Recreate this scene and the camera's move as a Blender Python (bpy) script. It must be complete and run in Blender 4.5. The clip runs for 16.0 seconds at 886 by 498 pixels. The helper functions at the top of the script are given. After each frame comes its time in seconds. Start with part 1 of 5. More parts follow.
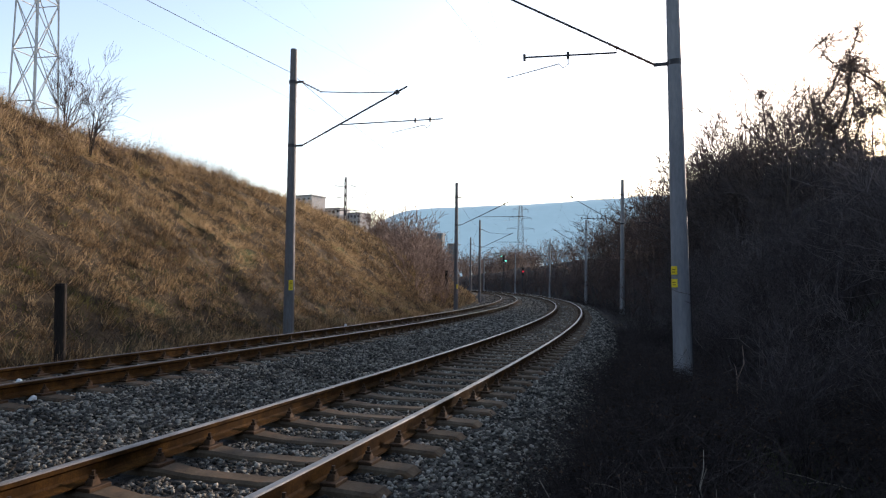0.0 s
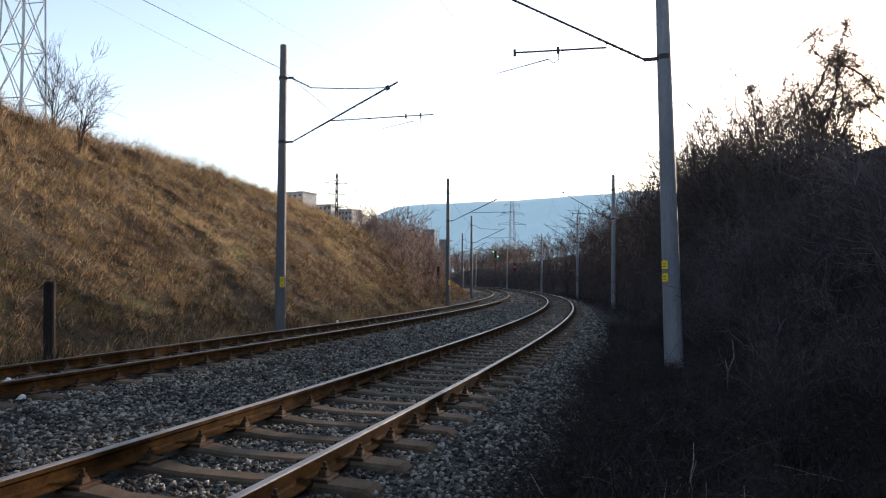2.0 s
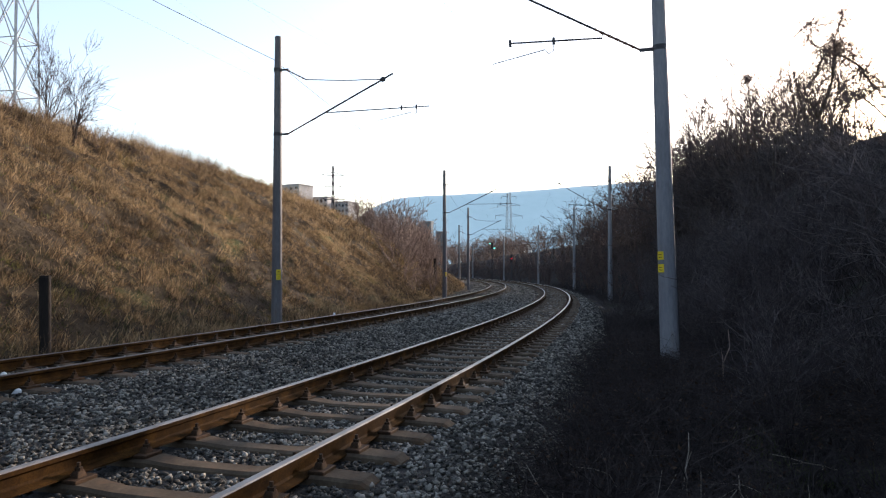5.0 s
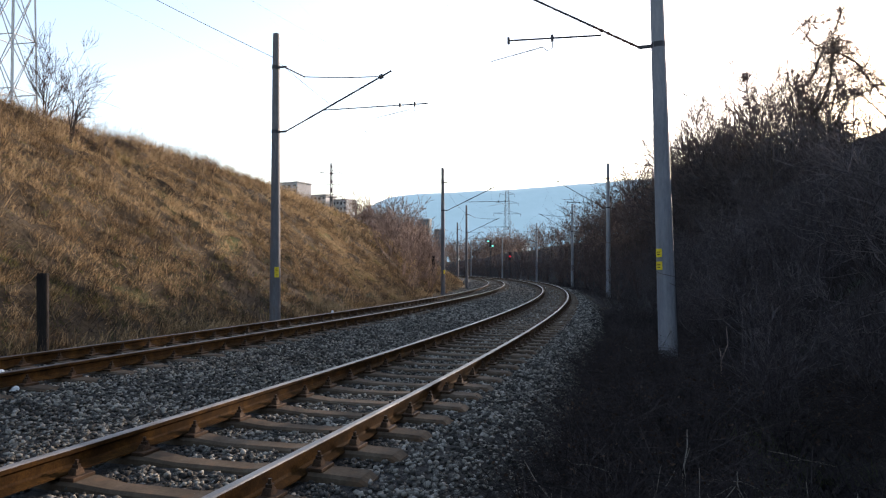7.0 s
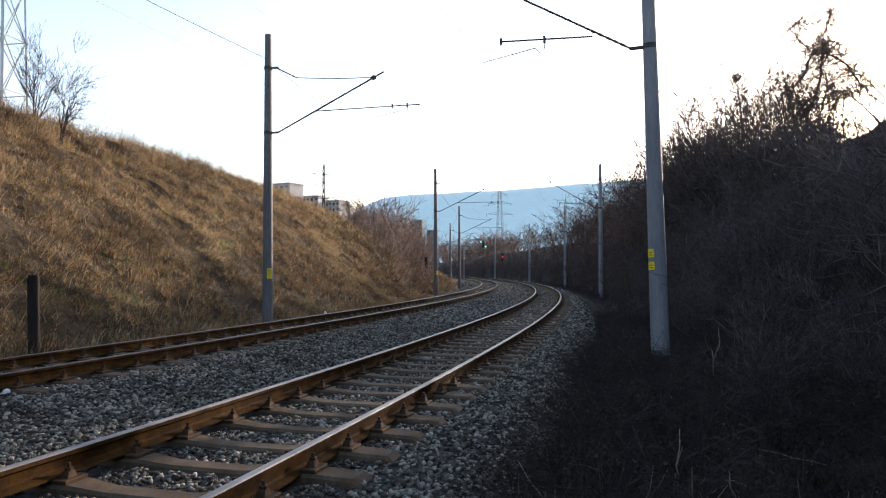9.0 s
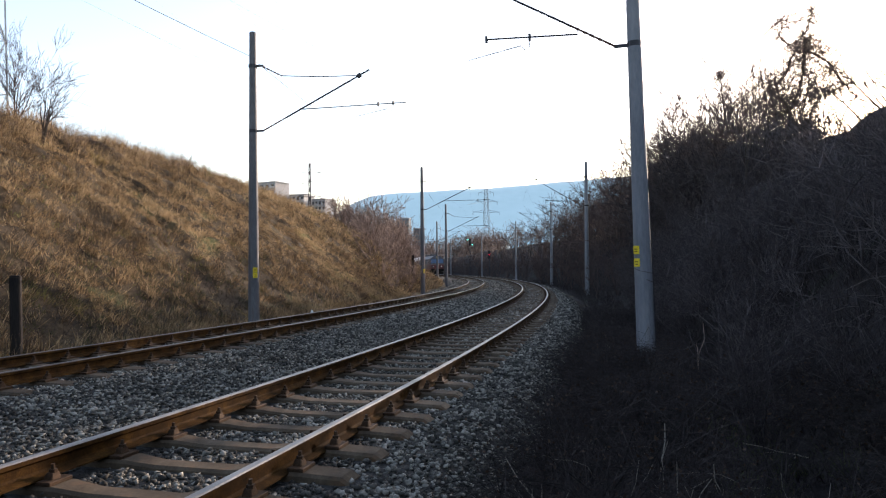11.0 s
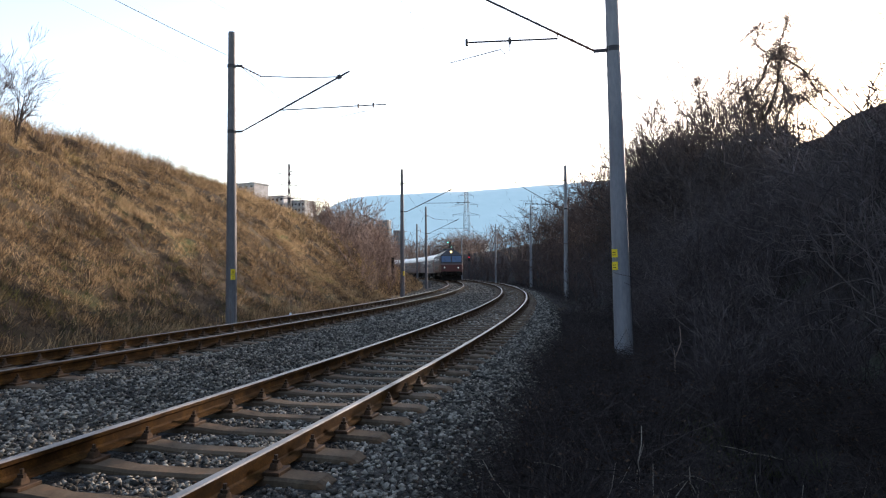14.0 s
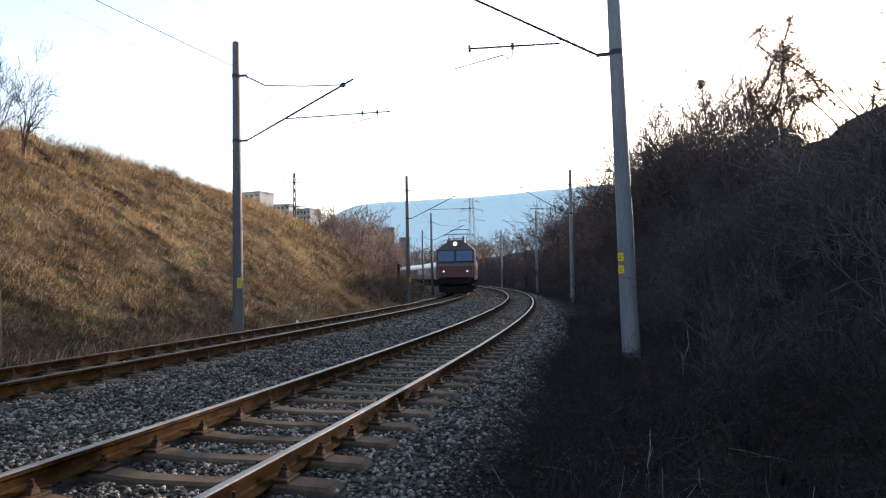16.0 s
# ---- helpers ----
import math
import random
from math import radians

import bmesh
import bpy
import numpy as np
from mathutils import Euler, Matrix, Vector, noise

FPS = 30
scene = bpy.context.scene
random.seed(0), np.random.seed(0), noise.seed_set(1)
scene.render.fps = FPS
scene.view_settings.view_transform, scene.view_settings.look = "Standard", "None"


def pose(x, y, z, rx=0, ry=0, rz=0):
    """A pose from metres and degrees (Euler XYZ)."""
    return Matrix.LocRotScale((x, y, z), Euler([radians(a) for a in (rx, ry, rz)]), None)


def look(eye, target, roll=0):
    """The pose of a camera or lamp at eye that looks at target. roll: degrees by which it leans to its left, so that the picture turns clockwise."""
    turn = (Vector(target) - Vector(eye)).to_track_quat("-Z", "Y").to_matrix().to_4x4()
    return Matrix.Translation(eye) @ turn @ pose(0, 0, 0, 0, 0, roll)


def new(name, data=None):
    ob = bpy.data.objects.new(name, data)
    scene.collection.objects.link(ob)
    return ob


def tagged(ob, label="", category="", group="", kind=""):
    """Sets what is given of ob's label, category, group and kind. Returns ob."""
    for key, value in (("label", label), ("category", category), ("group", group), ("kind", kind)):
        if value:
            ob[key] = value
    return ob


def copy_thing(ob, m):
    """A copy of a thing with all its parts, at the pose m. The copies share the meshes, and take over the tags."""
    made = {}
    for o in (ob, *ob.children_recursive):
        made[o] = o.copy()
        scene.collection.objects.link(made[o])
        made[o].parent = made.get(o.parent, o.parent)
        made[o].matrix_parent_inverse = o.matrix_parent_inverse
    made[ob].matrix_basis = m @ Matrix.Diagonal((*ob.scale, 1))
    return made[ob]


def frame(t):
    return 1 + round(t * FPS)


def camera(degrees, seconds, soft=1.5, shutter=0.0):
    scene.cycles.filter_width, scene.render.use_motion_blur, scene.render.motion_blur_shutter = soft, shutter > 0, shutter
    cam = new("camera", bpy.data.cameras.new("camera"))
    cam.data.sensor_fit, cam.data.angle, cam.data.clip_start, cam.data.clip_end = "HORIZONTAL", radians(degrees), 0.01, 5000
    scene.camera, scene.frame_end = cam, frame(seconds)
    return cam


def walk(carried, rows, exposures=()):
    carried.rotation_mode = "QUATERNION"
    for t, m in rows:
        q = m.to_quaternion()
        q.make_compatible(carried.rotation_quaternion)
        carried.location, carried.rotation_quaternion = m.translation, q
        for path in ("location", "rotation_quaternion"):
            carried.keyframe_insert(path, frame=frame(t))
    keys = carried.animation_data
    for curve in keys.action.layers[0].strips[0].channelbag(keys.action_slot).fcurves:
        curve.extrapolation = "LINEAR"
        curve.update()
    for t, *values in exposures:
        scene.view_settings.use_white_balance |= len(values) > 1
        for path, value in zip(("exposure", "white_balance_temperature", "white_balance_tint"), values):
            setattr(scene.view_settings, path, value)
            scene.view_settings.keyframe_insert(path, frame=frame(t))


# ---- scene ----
cam = camera(66.06, 16.0, soft=1.2)

# seconds, eye x, y, z, pitch, roll, heading to the right (degrees)
PATH = [
    (0.0, -0.023, -0.020, 1.238, 2.967, 0.465, -1.093),
    (0.5, -0.023, -0.021, 1.235, 2.883, 0.331, -1.018),
    (1.0, -0.022, -0.010, 1.231, 2.705, 0.208, -0.812),
    (1.5, -0.009, -0.011, 1.237, 2.567, 0.149, -0.728),
    (2.0, -0.012, -0.016, 1.232, 2.638, 0.106, -0.406),
    (2.5, -0.014, -0.013, 1.234, 2.561, -0.080, -0.246),
    (3.0, -0.007, -0.006, 1.231, 2.404, -0.231, -0.137),
    (3.5, -0.005, -0.005, 1.233, 2.211, -0.257, -0.092),
    (4.0, -0.004, -0.007, 1.233, 2.086, -0.234, -0.097),
    (6.5, 0.007, -0.007, 1.231, 1.815, -0.144, -0.176),
    (7.0, 0.000, -0.000, 1.227, 1.765, -0.191, -0.000),
    (7.5, 0.001, -0.004, 1.228, 1.764, -0.116, 0.045),
    (8.0, -0.001, -0.002, 1.229, 1.755, -0.104, 0.162),
    (8.5, -0.002, -0.012, 1.229, 1.777, -0.224, 0.322),
    (9.0, -0.004, -0.009, 1.227, 1.830, -0.355, 0.607),
    (11.5, 0.005, -0.016, 1.222, 1.606, -0.606, 1.981),
    (12.0, 0.011, -0.011, 1.223, 1.543, -0.451, 2.242),
    (12.5, 0.009, -0.010, 1.225, 1.465, -0.476, 2.489),
    (13.0, 0.008, -0.013, 1.222, 1.606, -0.433, 2.853),
    (13.5, 0.010, -0.017, 1.222, 1.769, -0.442, 3.155),
    (14.0, 0.012, -0.003, 1.222, 1.857, -0.491, 3.398),
    (14.5, 0.014, -0.015, 1.221, 1.978, -0.748, 3.647),
    (15.0, 0.014, -0.017, 1.222, 2.064, -0.865, 3.675),
    (15.5, 0.015, -0.015, 1.220, 2.175, -1.145, 3.436),
    (16.0, 0.012, -0.011, 1.216, 2.381, -1.235, 2.927),
]


def aim(x, y, z, pitch, roll, turn):
    return pose(x, y, z, 90 + pitch, 0, -turn) @ pose(0, 0, 0, 0, 0, roll)


walk(cam, [(t, aim(*row)) for t, *row in PATH], exposures=[(0.0, 1.2, 6750, 20), (1.5, 1.22, 6750, 20), (4.0, 1.35, 6750, 20), (7.0, 1.44, 6750, 20), (9.0, 1.5, 6750, 20), (16.0, 1.6, 6750, 20)])

# ---- sky, sun ----
SUN_AZ, SUN_EL = radians(42.0), radians(15.2)      # to the right of the view, low
world = bpy.data.worlds.new("world")
scene.world = world
world.use_nodes = True
wn = world.node_tree.nodes
sky = wn.new("ShaderNodeTexSky")
sky.sky_type, sky.sun_disc = "NISHITA", False
sky.sun_elevation, sky.sun_rotation = SUN_EL, SUN_AZ
sky.air_density, sky.dust_density, sky.ozone_density = 1.1, 1.0, 0.9
wn["Background"].inputs["Strength"].default_value = 0.15
world.node_tree.links.new(sky.outputs["Color"], wn["Background"].inputs["Color"])
sun = new("sun", bpy.data.lights.new("sun", "SUN"))
sun.data.energy, sun.data.angle, sun.data.color = 4.0, radians(0.6), (1.0, 0.88, 0.72)
SUN_DIR = Vector((math.sin(SUN_AZ) * math.cos(SUN_EL), math.cos(SUN_AZ) * math.cos(SUN_EL), math.sin(SUN_EL)))
sun.matrix_world = look(SUN_DIR * 200, (0, 0, 0))


# ---- materials ----
def material(name, colors, rough=0.8, metal=0.0, scale=6.0, fine=60.0, bump=0.3, spots=None, space="Object", vary=0.0, island=0.0, stretch=(1, 1, 1), emit=None, dist=0.02, through_light=0.0, gloss=0.1):
    """Two scales of noise through a ramp of colours, with bump. vary: Object Info random; island: random per island."""
    m = bpy.data.materials.new(name)
    m.use_nodes = True
    nt = m.node_tree
    b = nt.nodes["Principled BSDF"]
    L = nt.links.new
    co = nt.nodes.new("ShaderNodeTexCoord")
    mp = nt.nodes.new("ShaderNodeMapping")
    mp.inputs["Scale"].default_value = stretch
    L(co.outputs[space], mp.inputs["Vector"])
    n1 = nt.nodes.new("ShaderNodeTexNoise")
    n1.inputs["Scale"].default_value, n1.inputs["Detail"].default_value, n1.inputs["Roughness"].default_value = scale, 6, 0.65
    n2 = nt.nodes.new("ShaderNodeTexNoise")
    n2.inputs["Scale"].default_value, n2.inputs["Detail"].default_value = fine, 4
    for n in (n1, n2):
        L(mp.outputs["Vector"], n.inputs["Vector"])
    add = nt.nodes.new("ShaderNodeMath")
    add.operation = "MULTIPLY_ADD"
    L(n2.outputs["Fac"], add.inputs[0])
    add.inputs[1].default_value = 0.45
    L(n1.outputs["Fac"], add.inputs[2])
    sub = nt.nodes.new("ShaderNodeMath")
    sub.operation = "SUBTRACT"
    L(add.outputs[0], sub.inputs[0])
    sub.inputs[1].default_value = 0.22
    fac = sub.outputs[0]
    for amount, kind, socket in ((vary, "ShaderNodeObjectInfo", "Random"), (island, "ShaderNodeNewGeometry", "Random Per Island")):
        if amount:
            src = nt.nodes.new(kind)
            mul = nt.nodes.new("ShaderNodeMath")
            mul.operation = "MULTIPLY_ADD"
            L(src.outputs[socket], mul.inputs[0])
            mul.inputs[1].default_value = amount
            L(fac, mul.inputs[2])
            shift = nt.nodes.new("ShaderNodeMath")
            shift.operation = "SUBTRACT"
            L(mul.outputs[0], shift.inputs[0])
            shift.inputs[1].default_value = amount / 2
            fac = shift.outputs[0]
    ramp = nt.nodes.new("ShaderNodeValToRGB")
    e = ramp.color_ramp.elements
    lo, hi = 0.25, 0.78
    while len(e) < len(colors):
        e.new(0.5)
    for i, c in enumerate(colors):
        e[i].position = lo + (hi - lo) * i / max(1, len(colors) - 1)
        e[i].color = (*c, 1)
    L(fac, ramp.inputs["Fac"])
    out = ramp.outputs["Color"]
    if spots:
        col, sc, th = spots
        n3 = nt.nodes.new("ShaderNodeTexNoise")
        n3.inputs["Scale"].default_value, n3.inputs["Detail"].default_value = sc, 5
        L(mp.outputs["Vector"], n3.inputs["Vector"])
        r3 = nt.nodes.new("ShaderNodeValToRGB")
        r3.color_ramp.elements[0].position, r3.color_ramp.elements[1].position = th, th + 0.12
        L(n3.outputs["Fac"], r3.inputs["Fac"])
        mix = nt.nodes.new("ShaderNodeMix")
        mix.data_type = "RGBA"
        L(r3.outputs["Color"], mix.inputs["Factor"])
        L(out, mix.inputs["A"])
        mix.inputs["B"].default_value = (*col, 1)
        out = mix.outputs["Result"]
    L(out, b.inputs["Base Color"])
    b.inputs["Roughness"].default_value, b.inputs["Metallic"].default_value = rough, metal
    b.inputs["Specular IOR Level"].default_value = gloss
    if bump:
        bp = nt.nodes.new("ShaderNodeBump")
        bp.inputs["Strength"].default_value, bp.inputs["Distance"].default_value = bump, dist
        L(add.outputs[0], bp.inputs["Height"])
        L(bp.outputs["Normal"], b.inputs["Normal"])
    if emit:
        b.inputs["Emission Color"].default_value, b.inputs["Emission Strength"].default_value = (*emit[0], 1), emit[1]
    if through_light:
        tr = nt.nodes.new("ShaderNodeBsdfTranslucent")
        L(out, tr.inputs["Color"])
        blend = nt.nodes.new("ShaderNodeMixShader")
        blend.inputs["Fac"].default_value = through_light
        L(b.outputs["BSDF"], blend.inputs[1])
        L(tr.outputs["BSDF"], blend.inputs[2])
        L(blend.outputs["Shader"], nt.nodes["Material Output"].inputs["Surface"])
    return m


SOIL = material("dry grassy soil", [(0.018, 0.013, 0.008), (0.042, 0.03, 0.018), (0.075, 0.055, 0.03)], 0.95, scale=0.7, fine=9, bump=0.8, dist=0.15, spots=((0.07, 0.075, 0.025), 0.35, 0.6))
# Leaf litter, with the right bank's shade put into its dark, cool colour.
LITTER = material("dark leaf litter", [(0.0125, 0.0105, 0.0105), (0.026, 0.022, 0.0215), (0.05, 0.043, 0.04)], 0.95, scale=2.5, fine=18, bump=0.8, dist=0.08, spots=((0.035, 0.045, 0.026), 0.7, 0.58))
BALLAST = material("grey ballast", [(0.02, 0.019, 0.017), (0.042, 0.039, 0.035), (0.085, 0.08, 0.071)], 0.9, scale=14, fine=45, bump=1.0, dist=0.05)
STONE = material("crushed limestone", [(0.026, 0.024, 0.0205), (0.083, 0.076, 0.064), (0.27, 0.249, 0.208)], 0.85, scale=3, fine=40, bump=0.3, island=0.6, dist=0.01)
RUST = material("rusty rail steel", [(0.01, 0.0055, 0.0025), (0.034, 0.0165, 0.005), (0.085, 0.042, 0.0105)], 0.75, metal=0.0, scale=5, fine=70, bump=0.35, dist=0.004, gloss=0.03)
POLISH = material("worn bright rail head", [(0.1, 0.085, 0.07), (0.19, 0.175, 0.16), (0.26, 0.245, 0.23)], 0.5, metal=0.55, scale=3, fine=80, bump=0.05, dist=0.002, gloss=0.4)
HEADRUST = material("dull rail head", [(0.04, 0.028, 0.02), (0.07, 0.05, 0.036), (0.11, 0.082, 0.062)], 0.45, metal=0.6, scale=3, fine=80, bump=0.1, dist=0.002, gloss=0.4)
SLEEPER = material("weathered concrete sleeper", [(0.04, 0.028, 0.018), (0.076, 0.055, 0.036), (0.12, 0.09, 0.062)], 0.85, scale=4, fine=50, bump=0.3, vary=0.25, dist=0.008, spots=((0.1, 0.06, 0.035), 5, 0.58))
FASTEN = material("oily rusted fastening", [(0.02, 0.014, 0.01), (0.05, 0.03, 0.018), (0.09, 0.05, 0.028)], 0.7, metal=0.3, scale=20, fine=90, bump=0.3, dist=0.003)
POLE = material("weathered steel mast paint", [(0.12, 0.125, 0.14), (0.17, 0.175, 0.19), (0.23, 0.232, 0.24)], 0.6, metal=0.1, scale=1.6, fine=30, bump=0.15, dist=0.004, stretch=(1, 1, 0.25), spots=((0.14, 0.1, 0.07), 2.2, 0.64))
# Darker copy of POLE for the left masts: their backlit shade as colour.
BACKLITPOLE = material("sooty steel mast paint", [(0.07, 0.068, 0.07), (0.105, 0.103, 0.108), (0.15, 0.148, 0.152)], 0.6, metal=0.1, scale=1.6, fine=30, bump=0.15, dist=0.004, stretch=(1, 1, 0.25), spots=((0.1, 0.07, 0.05), 2.2, 0.62))
DARKSTEEL = material("dark cantilever tube", [(0.025, 0.026, 0.03), (0.05, 0.05, 0.055), (0.08, 0.078, 0.075)], 0.6, metal=0.5, scale=6, fine=60, bump=0.1, dist=0.002)
GALV = material("galvanised lattice steel", [(0.36, 0.365, 0.37), (0.46, 0.465, 0.47), (0.55, 0.55, 0.55)], 0.55, metal=0.3, scale=3, fine=40, bump=0.1, dist=0.003)
PORCELAIN = material("brown glazed insulator", [(0.05, 0.025, 0.018), (0.08, 0.04, 0.028), (0.1, 0.055, 0.04)], 0.25, scale=8, fine=60, bump=0.0, gloss=0.4)
YELLOW = material("yellow enamel plate", [(0.5, 0.36, 0.02), (0.65, 0.48, 0.03), (0.72, 0.56, 0.06)], 0.5, scale=10, fine=60, bump=0.05, dist=0.002, spots=((0.25, 0.16, 0.04), 14, 0.66))
BLACK = material("black marking", [(0.02, 0.02, 0.02), (0.03, 0.03, 0.03)], 0.6, bump=0)
OLDWOOD = material("tarred post", [(0.012, 0.01, 0.009), (0.025, 0.02, 0.017), (0.045, 0.036, 0.03)], 0.85, scale=5, fine=40, bump=0.6, stretch=(1, 1, 0.15), dist=0.01)
WHITE = material("white marker paint", [(0.6, 0.6, 0.58), (0.75, 0.75, 0.73), (0.8, 0.8, 0.79)], 0.6, scale=10, fine=60, bump=0.1, dist=0.003)
# TWIG carries sun and haze in its pale tone; darker twig tones carry shade.
TWIG = material("bare brown twigs", [(0.1, 0.072, 0.06), (0.18, 0.13, 0.108), (0.28, 0.205, 0.17)], 0.9, scale=1.2, fine=12, bump=0, vary=0.2, island=0.25)
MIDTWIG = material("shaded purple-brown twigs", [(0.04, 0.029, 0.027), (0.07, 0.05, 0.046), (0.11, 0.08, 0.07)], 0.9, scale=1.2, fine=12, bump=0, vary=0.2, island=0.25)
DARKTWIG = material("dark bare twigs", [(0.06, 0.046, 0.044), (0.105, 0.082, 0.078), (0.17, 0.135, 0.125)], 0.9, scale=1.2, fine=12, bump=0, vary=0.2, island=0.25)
# The bank's cool shade is put into this twig colour.
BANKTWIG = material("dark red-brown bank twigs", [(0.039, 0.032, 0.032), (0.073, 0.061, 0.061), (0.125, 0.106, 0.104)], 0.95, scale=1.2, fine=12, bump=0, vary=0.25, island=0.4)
GREENBLADE = material("dull winter-green grass", [(0.03, 0.034, 0.014), (0.06, 0.066, 0.026), (0.11, 0.115, 0.05)], 0.9, scale=1.5, fine=9, bump=0, island=0.4)
MOSS = material("yellow-green low weed", [(0.07, 0.08, 0.015), (0.13, 0.14, 0.03), (0.2, 0.2, 0.05)], 0.9, scale=1.5, fine=9, bump=0, island=0.4)
DEADLEAF = material("withered dark leaf", [(0.025, 0.014, 0.01), (0.05, 0.03, 0.02), (0.095, 0.062, 0.042)], 0.9, scale=2, fine=14, bump=0, island=0.5)
BARK = material("grey brown bark", [(0.03, 0.024, 0.02), (0.06, 0.048, 0.04), (0.1, 0.082, 0.066)], 0.9, scale=4, fine=30, bump=0.5, stretch=(1, 1, 0.3), dist=0.01)
DRYGRASS = material("dry straw grass", [(0.035, 0.025, 0.015), (0.185, 0.123, 0.068), (0.54, 0.395, 0.23)], 0.9, scale=0.35, fine=4, bump=0, island=0.5, spots=((0.17, 0.15, 0.05), 0.5, 0.61), through_light=0.3)
STRAW = material("bleached dead stalk", [(0.14, 0.12, 0.1), (0.25, 0.22, 0.185), (0.36, 0.325, 0.28)], 0.9, scale=2, fine=12, bump=0, island=0.3)
# Withered stems, darkened and cooled so that bank shade is in the colour.
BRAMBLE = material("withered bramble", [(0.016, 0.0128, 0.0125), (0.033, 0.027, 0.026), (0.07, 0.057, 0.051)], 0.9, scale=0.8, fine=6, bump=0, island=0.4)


# ---- mesh helpers ----
class Shape:
    """Collects vertices and faces of one mesh; each face keeps a material slot."""

    def __init__(self):
        self.v, self.f, self.m, self.n = [], [], [], 0

    def add(self, verts, faces, slot=0):
        verts = np.asarray(verts, float)
        self.v.append(verts)
        self.f.extend([[i + self.n for i in f] for f in faces])
        self.m.extend([slot] * len(faces))
        self.n += len(verts)
        return self

    def box(self, c, size, rz=0.0, taper=1.0, slot=0, bevel=0.0, tilt=None):
        """A box; with bevel, its upright edges and top rim are chamfered."""
        x, y, z = (s / 2 for s in size)
        if bevel:
            ring = lambda a, b, h: [(a - bevel, -b, h), (a, -b + bevel, h), (a, b - bevel, h), (a - bevel, b, h), (-a + bevel, b, h), (-a, b - bevel, h), (-a, -b + bevel, h), (-a + bevel, -b, h)]
            pts = np.array(ring(x, y, -z) + ring(x * taper, y * taper, z - bevel) + ring(x * taper - bevel * 0.7, y * taper - bevel * 0.7, z))
            faces = [list(range(7, -1, -1)), list(range(16, 24))]
            for k in (0, 8):
                faces += [[k + i, k + (i + 1) % 8, k + 8 + (i + 1) % 8, k + 8 + i] for i in range(8)]
        else:
            pts = np.array([(sx * x * (taper if sz > 0 else 1), sy * y * (taper if sz > 0 else 1), sz * z) for sz in (-1, 1) for sy in (-1, 1) for sx in (-1, 1)])
            faces = [[0, 2, 3, 1], [4, 5, 7, 6], [0, 1, 5, 4], [2, 6, 7, 3], [0, 4, 6, 2], [1, 3, 7, 5]]
        m = Matrix.Rotation(rz, 3, "Z") if tilt is None else tilt
        return self.add(pts @ np.array(m).T + np.array(c), faces, slot)

    def tube(self, points, radii, sides=6, slot=0, caps=True):
        """A tube through points with a radius at each."""
        P = np.asarray(points, float)
        R = np.broadcast_to(np.asarray(radii, float), (len(P),))
        t = np.gradient(P, axis=0)
        t /= np.linalg.norm(t, axis=1)[:, None] + 1e-12
        up = np.where(np.abs(t[:, 2:3]) > 0.9, np.array([[1.0, 0, 0]]), np.array([[0, 0, 1.0]]))
        a = np.cross(t, up)
        a /= np.linalg.norm(a, axis=1)[:, None]
        b = np.cross(t, a)
        ang = np.arange(sides) * 2 * math.pi / sides
        ring = P[:, None] + R[:, None, None] * (np.cos(ang)[None, :, None] * a[:, None] + np.sin(ang)[None, :, None] * b[:, None])
        k = len(P)
        faces = [[i * sides + j, i * sides + (j + 1) % sides, (i + 1) * sides + (j + 1) % sides, (i + 1) * sides + j] for i in range(k - 1) for j in range(sides)]
        if caps:
            faces += [list(range(sides - 1, -1, -1)), [(k - 1) * sides + j for j in range(sides)]]
        return self.add(ring.reshape(-1, 3), faces, slot)

    def sweep(self, path, right, profile, slots=None, up=None):
        """A closed profile (offset to the right, height) swept along a path."""
        P, N = np.asarray(path, float), np.asarray(right, float)
        prof = np.asarray(profile, float)
        n = len(prof)
        ring = P[:, None] + N[:, None] * prof[None, :, :1] + np.array([0, 0, 1.0]) * prof[None, :, 1:]
        faces, sl = [], []
        for i in range(len(P) - 1):
            for j in range(n):
                faces.append([i * n + j, i * n + (j + 1) % n, (i + 1) * n + (j + 1) % n, (i + 1) * n + j])
                sl.append(slots[j] if slots else 0)
        faces += [list(range(n)), [(len(P) - 1) * n + j for j in range(n - 1, -1, -1)]]
        base = len(self.m)
        self.add(ring.reshape(-1, 3), faces)
        self.m[base:base + len(sl)] = sl
        return self

    def mesh(self, name, mats, smooth=False):
        me = bpy.data.meshes.new(name)
        me.from_pydata(np.concatenate(self.v).tolist(), [], self.f)
        for m in mats if isinstance(mats, (list, tuple)) else [mats]:
            me.materials.append(m)
        me.polygons.foreach_set("material_index", self.m)
        if smooth:
            me.shade_smooth()
        bm = bmesh.new()
        bm.from_mesh(me)
        bmesh.ops.recalc_face_normals(bm, faces=bm.faces)
        bm.to_mesh(me)
        bm.free()
        return me


def raw_mesh(name, verts, tris, mat):
    """A large triangle mesh straight from arrays."""
    me = bpy.data.meshes.new(name)
    me.vertices.add(len(verts))
    me.vertices.foreach_set("co", np.asarray(verts, np.float32).ravel())
    tris = np.asarray(tris, np.int32)
    me.loops.add(tris.size)
    me.loops.foreach_set("vertex_index", tris.ravel())
    me.polygons.add(len(tris))
    me.polygons.foreach_set("loop_start", np.arange(0, tris.size, 3, dtype=np.int32))
    me.materials.append(mat)
    me.update(calc_edges=True)
    return me


